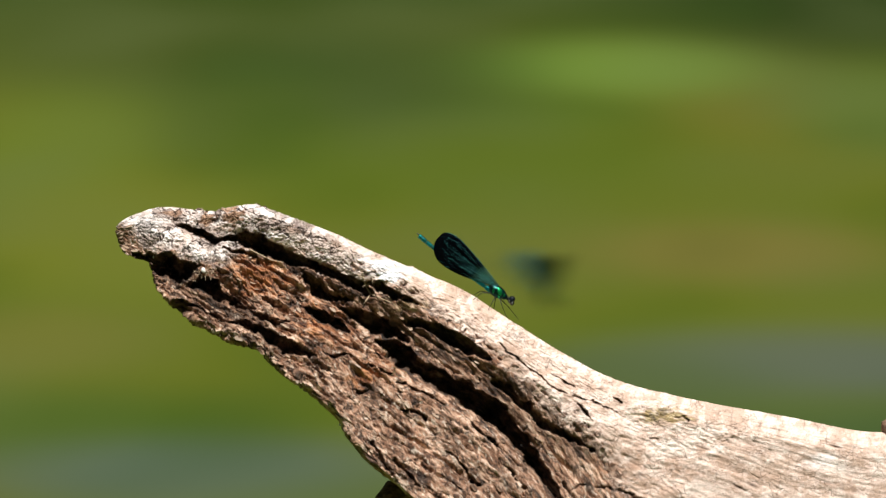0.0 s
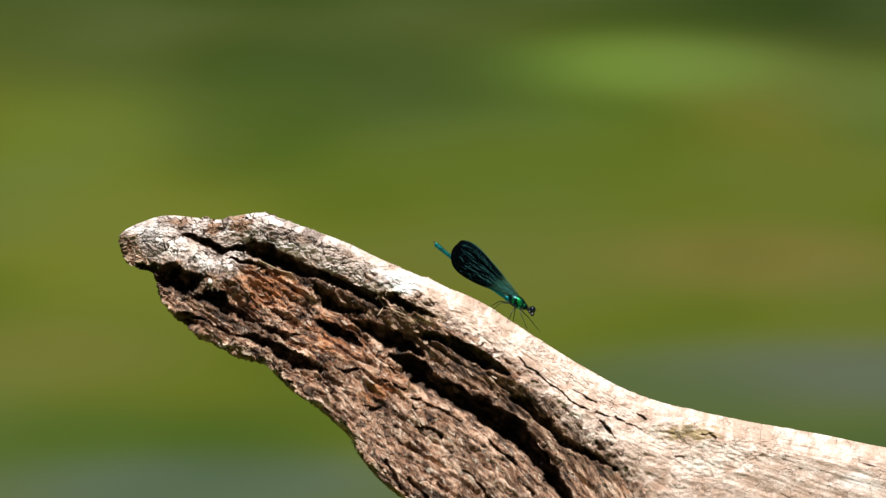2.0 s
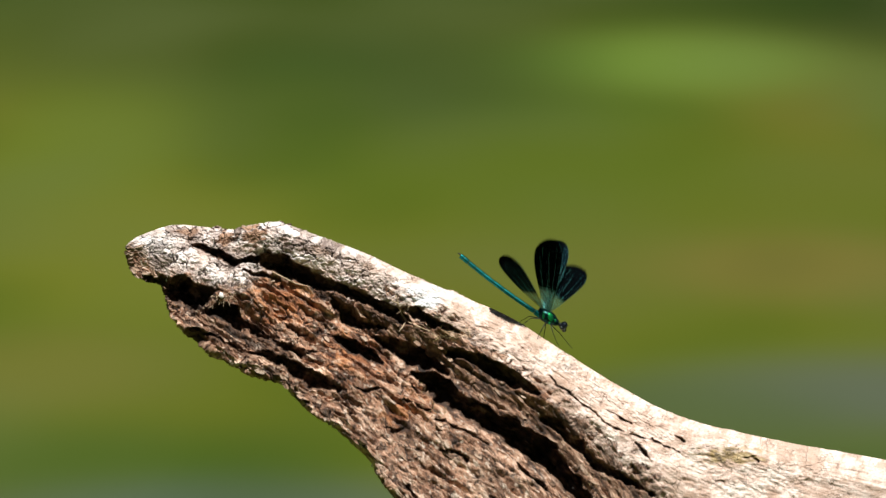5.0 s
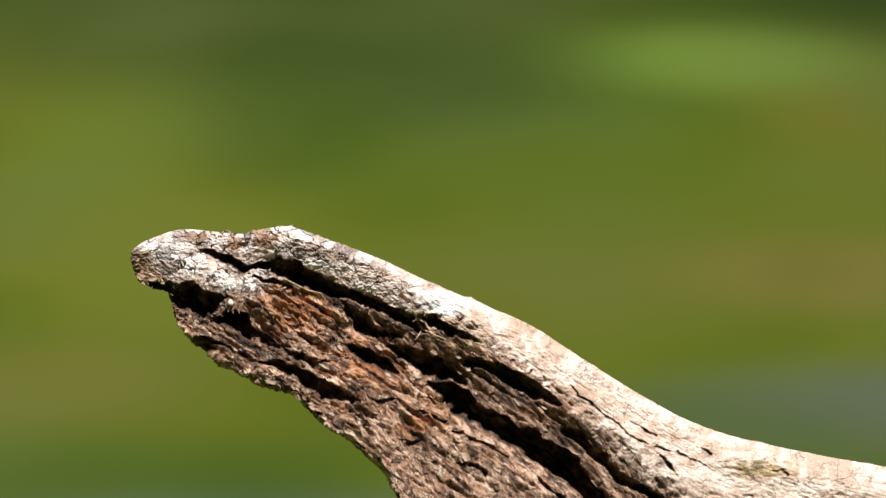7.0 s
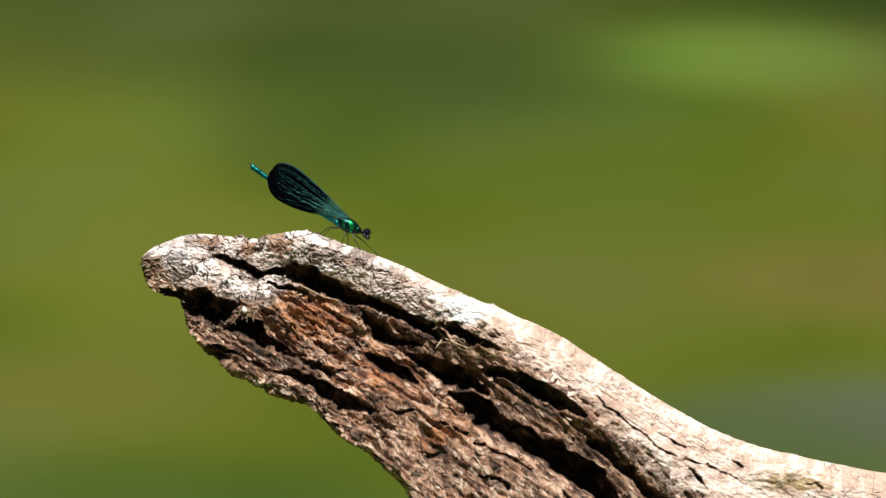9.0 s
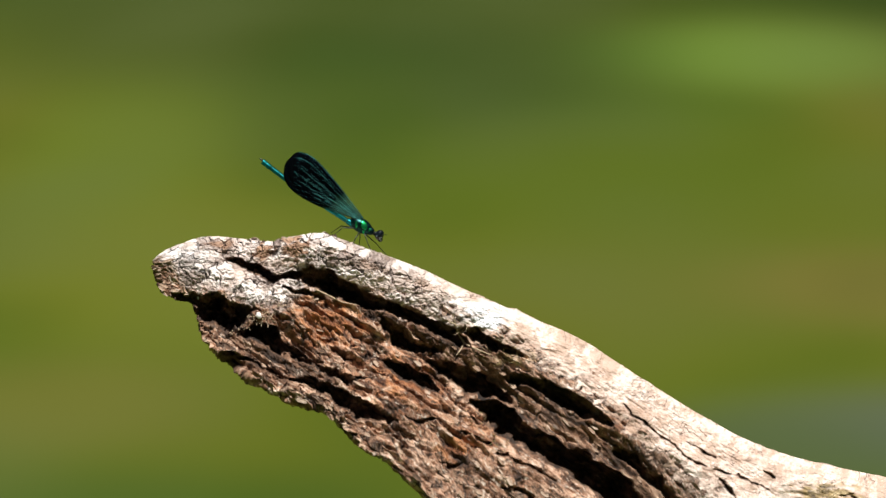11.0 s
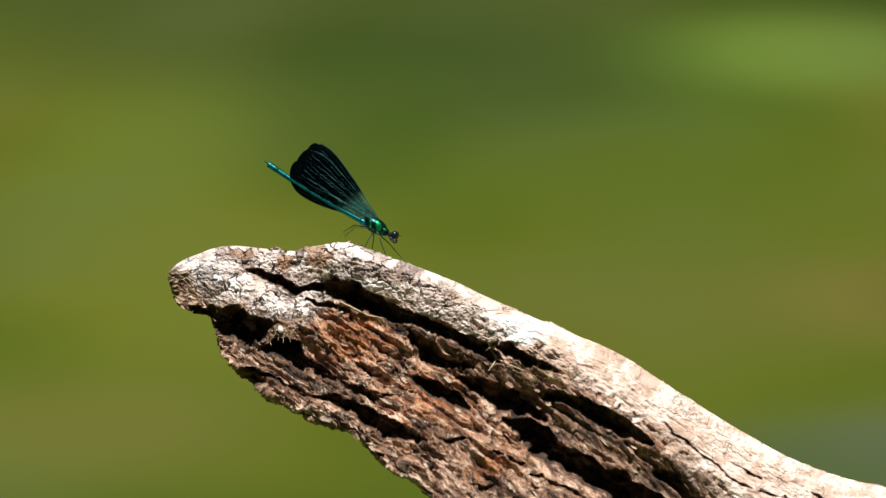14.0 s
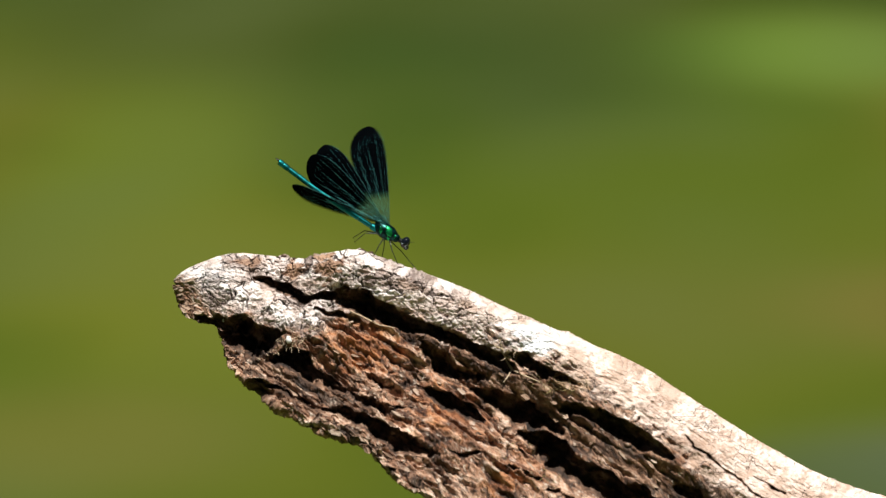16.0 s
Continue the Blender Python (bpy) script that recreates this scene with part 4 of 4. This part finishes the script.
WINGS = [
    (0, SHUT), (2.1, SHUT), (2.2, FAN), (2.3, HALF), (2.4, WIDE), (2.5, FAN_LOW), (2.6, SHUT), (4.8, SHUT), (5.0, BEAT_UP), (5.1, BEAT_DOWN), (5.2, BEAT_UP), (5.3, BEAT_DOWN), (5.4, BEAT_UP),
    (5.5, BEAT_DOWN), (5.6, BEAT_UP), (5.7, BEAT_DOWN), (5.8, BEAT_UP), (7.2, BEAT_UP), (7.3, BEAT_DOWN), (7.4, FLY_E), (7.5, FLY_A), (7.6, FLY_B), (7.7, FLY_C), (7.8, FLY_D), (7.9, SHUT), (9.2, SHUT),
    (11.3, SHUT_UP), (11.6, SHUT_UP), (11.8, FAN), (11.9, HALF), (12.0, WIDE), (12.1, WIDEST), (12.2, SHUT_UP), (13.0, SHUT_UP), (13.1, FAN), (13.2, HALF), (13.3, WIDE), (13.4, SHUT_UP), (13.8, SHUT_UP), (14.0, FAN_SLIGHT),
    (14.2, WIDE), (14.3, WIDER), (14.4, WIDEST), (14.5, SHUT_LOW), (14.6, SHUT_UP), (15.6, SHUT_UP), (15.7, FAN_SLIGHT), (15.8, FAN), (15.9, HALF), (16.0, WIDER),
]

# ---- a second damselfly that passes over the water ----
passer = copy_thing(fly, pose(0.057, 2.014, 0.306))
tagged(passer, "second teal damselfly in fast flight over the stream", "damselfly")
for ob in passer.children:
    if ob.name.startswith("abdomen"):
        ob.matrix_basis = pose(*mm(-3.0, 0, -0.1))
for name, ob in zip(HINGES, sorted((o for o in passer.children if o.name.startswith("wing")), key=lambda o: o.name)):
    near = name.endswith("near")
    ob.matrix_basis = wing_pose(name, 62 if name.startswith("fore") else 40, 50 if near else 45)


TEAL_WING = material("teal_wing_membrane", 0.4, 0.0, (0.006, 0.055, 0.064))[0]
TEAL_WING.node_tree.nodes["Principled BSDF"].inputs["Alpha"].default_value = 0.6
TEAL_WING.node_tree.nodes["Principled BSDF"].inputs["Specular IOR Level"].default_value = 0.1
for ob in passer.children:
    if ob.name.startswith("wing"):
        ob.material_slots[0].link = "OBJECT"
        ob.material_slots[0].material = TEAL_WING


# ---- a dragonfly that shoots past once ----
def build_dragonfly():
    dragonfly = new("dragonfly")
    tagged(dragonfly, "pale blue dragonfly with a brown thorax flying fast", "dragonfly")
    blue = metal_material("pale_blue_cuticle", (0.36, 0.43, 0.53), 0.5, 0.8, 0.0)
    brown = metal_material("brown_cuticle", (0.16, 0.085, 0.05), 0.5, 0.6, 0.0)
    clear = material("clear_wing", 0.2, 0.0, (0.45, 0.46, 0.42))[0]
    clear.node_tree.nodes["Principled BSDF"].inputs["Alpha"].default_value = 0.055
    bm = bmesh.new()
    ball(bm, mm(0, 0, 0), mm(7.5, 4.2, 5.2), 20, 14)
    part("thorax", bm, brown, dragonfly, "brown hairy thorax")
    bm = bmesh.new()
    ball(bm, mm(8.0, 0, 0.2), mm(2.3, 3.4, 2.4), 16, 12)
    part("head", bm, brown, dragonfly, "brown head with large eyes")
    ends = [-5, -9, -13, -17, -21, -25, -28]
    for i, (a, c) in enumerate(zip(ends, ends[1:])):
        bm = bmesh.new()
        r = 3.4 - 0.3 * i
        tube(bm, [mm(a, 0, -0.1), mm((a + c) / 2, 0, -0.1), mm(c, 0, -0.1)], mm(r, r * 1.03, r - 0.22), 12)
        part("abdomen_ring", bm, blue, dragonfly, "pale powdery blue abdomen ring")
    for side in (-1, 1):
        for x0, span, chord_mm, lift, back in ((2.0, 34, 8.0, 38, 4), (-1.5, 32, 10.5, 52, -8)):
            bm = bmesh.new()
            rows = []
            for i in range(13):
                u = i / 12
                half = 0.5 * chord_mm * (0.35 + 0.65 * math.sin(min(1, u * 1.5) * math.pi / 2)) * math.sqrt(max(0.02, 1 - u ** 6))
                y = side * (1.5 + span * u * math.cos(radians(lift)))
                z = 2.6 + span * u * math.sin(radians(lift))
                rows.append([bm.verts.new(mm(x0 - back * u + k * half, y, z + off)) for k, off in ((-1, 0.03), (1, 0.03), (1, -0.03), (-1, -0.03))])
            for p, q in zip(rows, rows[1:]):
                for k in range(4):
                    bm.faces.new((p[k], p[(k + 1) % 4], q[(k + 1) % 4], q[k]))
            bm.faces.new(rows[0])
            bm.faces.new(rows[-1][::-1])
            part("wing", bm, clear, dragonfly, "clear glassy wing", smooth=False)
    return dragonfly


dragonfly = build_dragonfly()


# ---- small things on the log ----
def at_log(px, py, out=0.0):
    return Vector(((px - 784) * STEP, -out * STEP, (441 - py) * STEP))


def on_log(px, py, out=0.0):
    """The place on the log's near face at drawing steps (px, py), raised by out steps."""
    k = int(np.argmin((SKIN["x"] - px) ** 2 + (SKIN["y"] - py) ** 2))
    return Vector(SKIN["place"][k]) + Vector((0, -out * STEP, 0.4 * out * STEP))


def build_log_bits():
    rnd = random.Random(3)
    straw = metal_material("dry_fibre", (0.60, 0.47, 0.31), 0.8, 0.55, 0.0)
    olive = metal_material("dry_moss", (0.34, 0.27, 0.11), 0.85, 0.4, 0.0)
    white = metal_material("white_shell", (0.84, 0.83, 0.80), 0.6, 0.85, 0.0)
    brown = flake_material()
    dark = metal_material("dark_scab", (0.10, 0.055, 0.035), 0.8, 0.4, 0.0)
    # frayed fibres under the tip and in the hollow behind it, dry moss along the ledges
    for cx, cy, n, spread, reach, mat, label in ((222, 452, 10, 6, 13, straw, ""), (366, 488, 46, 22, 13, straw, ""), (392, 470, 24, 16, 10, straw, ""), (328, 496, 20, 18, 9, straw, ""), (655, 505, 22, 16, 13, straw, ""), (530, 425, 20, 22, 7, straw, ""),
                                                 (712, 542, 60, 34, 9, olive, "tufts of dry olive moss"), (655, 636, 40, 36, 8, olive, "tufts of dry olive moss"), (700, 664, 40, 30, 8, olive, "tufts of dry olive moss"), (960, 770, 36, 34, 7, olive, "tufts of dry olive moss"), (1175, 733, 40, 34, 6, olive, "tufts of dry olive moss")):
        bm = bmesh.new()
        for i in range(n):
            p = on_log(cx + rnd.gauss(0, 0.5) * spread, cy + rnd.gauss(0, 0.5) * spread * 0.5, -1)
            d = Vector((rnd.uniform(-1, 1), rnd.uniform(-0.9, -0.1), rnd.uniform(-0.7, 0.8))).normalized()
            side = Vector((rnd.uniform(-1, 1), 0, rnd.uniform(-1, 1))) * 0.4
            long = rnd.uniform(0.4, 1.0) * reach * STEP
            tube(bm, [p, p + d * long * 0.5 + side * long * 0.3, p + d * long], (0.00011, 0.00009, 0.00004), 4)
        part("fibre_tuft" if mat is straw else "moss_tuft", bm, mat, log, label or "frayed straw-coloured wood fibres")
    # a thin forked rootlet that clings below the white patch
    for runs in ([[(637, 484), (641, 500), (646, 515), (653, 526), (668, 533), (690, 541)], [(646, 515), (655, 524), (648, 534), (643, 541)], [(641, 500), (630, 494)]], [[(440, 449), (455, 456), (478, 466), (500, 470)]]):
        bm = bmesh.new()
        for run in runs:
            tube(bm, [on_log(px, py, 3) for px, py in run], [0.00022] * (len(run) - 1) + [0.00012], 6)
        part("rootlet", bm, straw, log, "thin straw-coloured rootlet")
    # pale crumbs of shell
    for px, py, r in ((359, 487, 4.2), (272, 457, 1.8), (375, 455, 4.0), (923, 790, 2.6), (602, 752, 3.5)):
        bm = bmesh.new()
        ball(bm, on_log(px, py, 1.5), (r * STEP, r * STEP * 0.7, r * STEP * 1.1), 10, 7)
        for v in bm.verts:
            v.co += 0.0004 * noise.noise_vector(v.co * 900)
        part("shell_crumb", bm, white, log, "small white crumb of shell")
    # a snapped side twig at the bend, and a dark stub below
    bm = bmesh.new()
    tube(bm, [at_log(1600, 800, -10), at_log(1585, 770, -6), at_log(1572, 752, -4), at_log(1566, 744, -4)], (0.0045, 0.004, 0.0034, 0.0016), 10)
    for v in bm.verts:
        v.co += 0.0004 * noise.noise_vector(v.co * 500)
    part("twig_stub", bm, brown, log, "short snapped reddish twig stub")
    bm = bmesh.new()
    tube(bm, [at_log(690, 905, 5), at_log(684, 880, 0), at_log(690, 868, -6), at_log(735, 872, -20)], (0.003, 0.0045, 0.004, 0.003), 10)
    for v in bm.verts:
        v.co += 0.0007 * noise.noise_vector(v.co * 400)
    part("bark_stub", bm, brown, log, "dark curled piece of bark")
    # buds and a scab along the upper edge
    for px, py, r, out in ((353, 371, 3.5, 2), (366, 374, 2.5, 4), (456, 365, 4, 1), (468, 367, 3, 3), (727, 481, 5, 2), (735, 486, 4, 3)):
        bm = bmesh.new()
        ball(bm, at_log(px, py, out), (r * STEP * 1.4, r * STEP, r * STEP * 0.8), 10, 7)
        for v in bm.verts:
            v.co += 0.0005 * noise.noise_vector(v.co * 900)
        part("bud_scar", bm, dark, log, "small dark bud scar")


build_log_bits()


def motions():
    walk(water, [(0, pose(0, 0, 0)), (8, pose(-0.001, -0.137, 0)), (16, pose(-0.002, -0.274, 0))])
    walk(passer, [(0, pose(0.058, 1.918, 0.322, -15, 40, 20)), (0.1, pose(-0.180, 1.919, 0.313, -15, 40, 20)), (0.2, pose(-0.422, 1.920, 0.319, -15, 30, 30)), (1.5, pose(-1.4, 0.6, 0.7, 0, 0, 90)), (3.5, pose(0.0, -1.4, 1.0, 0, 0, 130)), (5.5, pose(1.4, 0.8, 0.7, 0, 0, 150)),
                  (6.3, pose(0.348, 2.181, 0.262, 0, 20, 150)), (6.4, pose(0.211, 2.184, 0.274, 0, 30, 150)), (6.5, pose(0.214, 2.189, 0.282, 0, 30, 150)), (6.6, pose(0.346, 2.196, 0.288, 0, 20, 140)), (8, pose(1.4, 1.0, 0.7, 0, 0, 150)), (10, pose(0.0, -1.2, 1.1, 0, 0, 200)), (11.5, pose(-1.2, 0.9, 0.7, 0, 0, 270)),
                  (12.5, pose(-0.427, 2.096, 0.306, 0, -20, 330)), (12.6, pose(-0.298, 2.064, 0.181, 0, -20, 370)), (12.7, pose(-0.214, 2.009, -0.010, 0, 0, 400)), (13.5, pose(-1.2, 0.9, 0.4, 0, 0, 440)), (14.7, pose(0.0, -1.0, 1.1, 0, 0, 500)), (15.5, pose(1.0, 0.8, 0.9, 0, 0, 540)),
                  (15.8, pose(0.190, 1.287, 0.617, 0, 25, 600)), (15.9, pose(0.017, 1.250, 0.516, 0, 25, 622)), (16, pose(-0.175, 1.213, 0.437, 0, 25, 640))])
    walk(dragonfly, [(0, pose(-9.0, 2.5, 0.8)), (12.5, pose(-2.5, 1.7, 0.55)), (13.3, pose(-0.471, 1.589, 0.485, 0, -4, 0)), (13.45, pose(-0.155, 1.607, 0.489, 0, -4, 0)), (13.5, pose(-0.037, 1.614, 0.494, 0, -4, 0)), (13.55, pose(0.081, 1.621, 0.500, 0, -4, 0)), (13.7, pose(0.393, 1.638, 0.501, 0, -4, 0)), (16, pose(5.0, 2.5, 0.8))])
    walk(fly, [(t, spot(*p)) for t, *p in BODY])
    walk(abdomen, [(t, pose(*mm(-2.8, 0, -0.8)) @ pose(0, 0, 0, 0, a, 0)) for t, a in ABDOMEN])
    for i, name in enumerate(HINGES):
        walk(wings[name], [(t, wing_pose(name, *w[3 * i:3 * i + 3])) for t, w in WINGS])


motions()
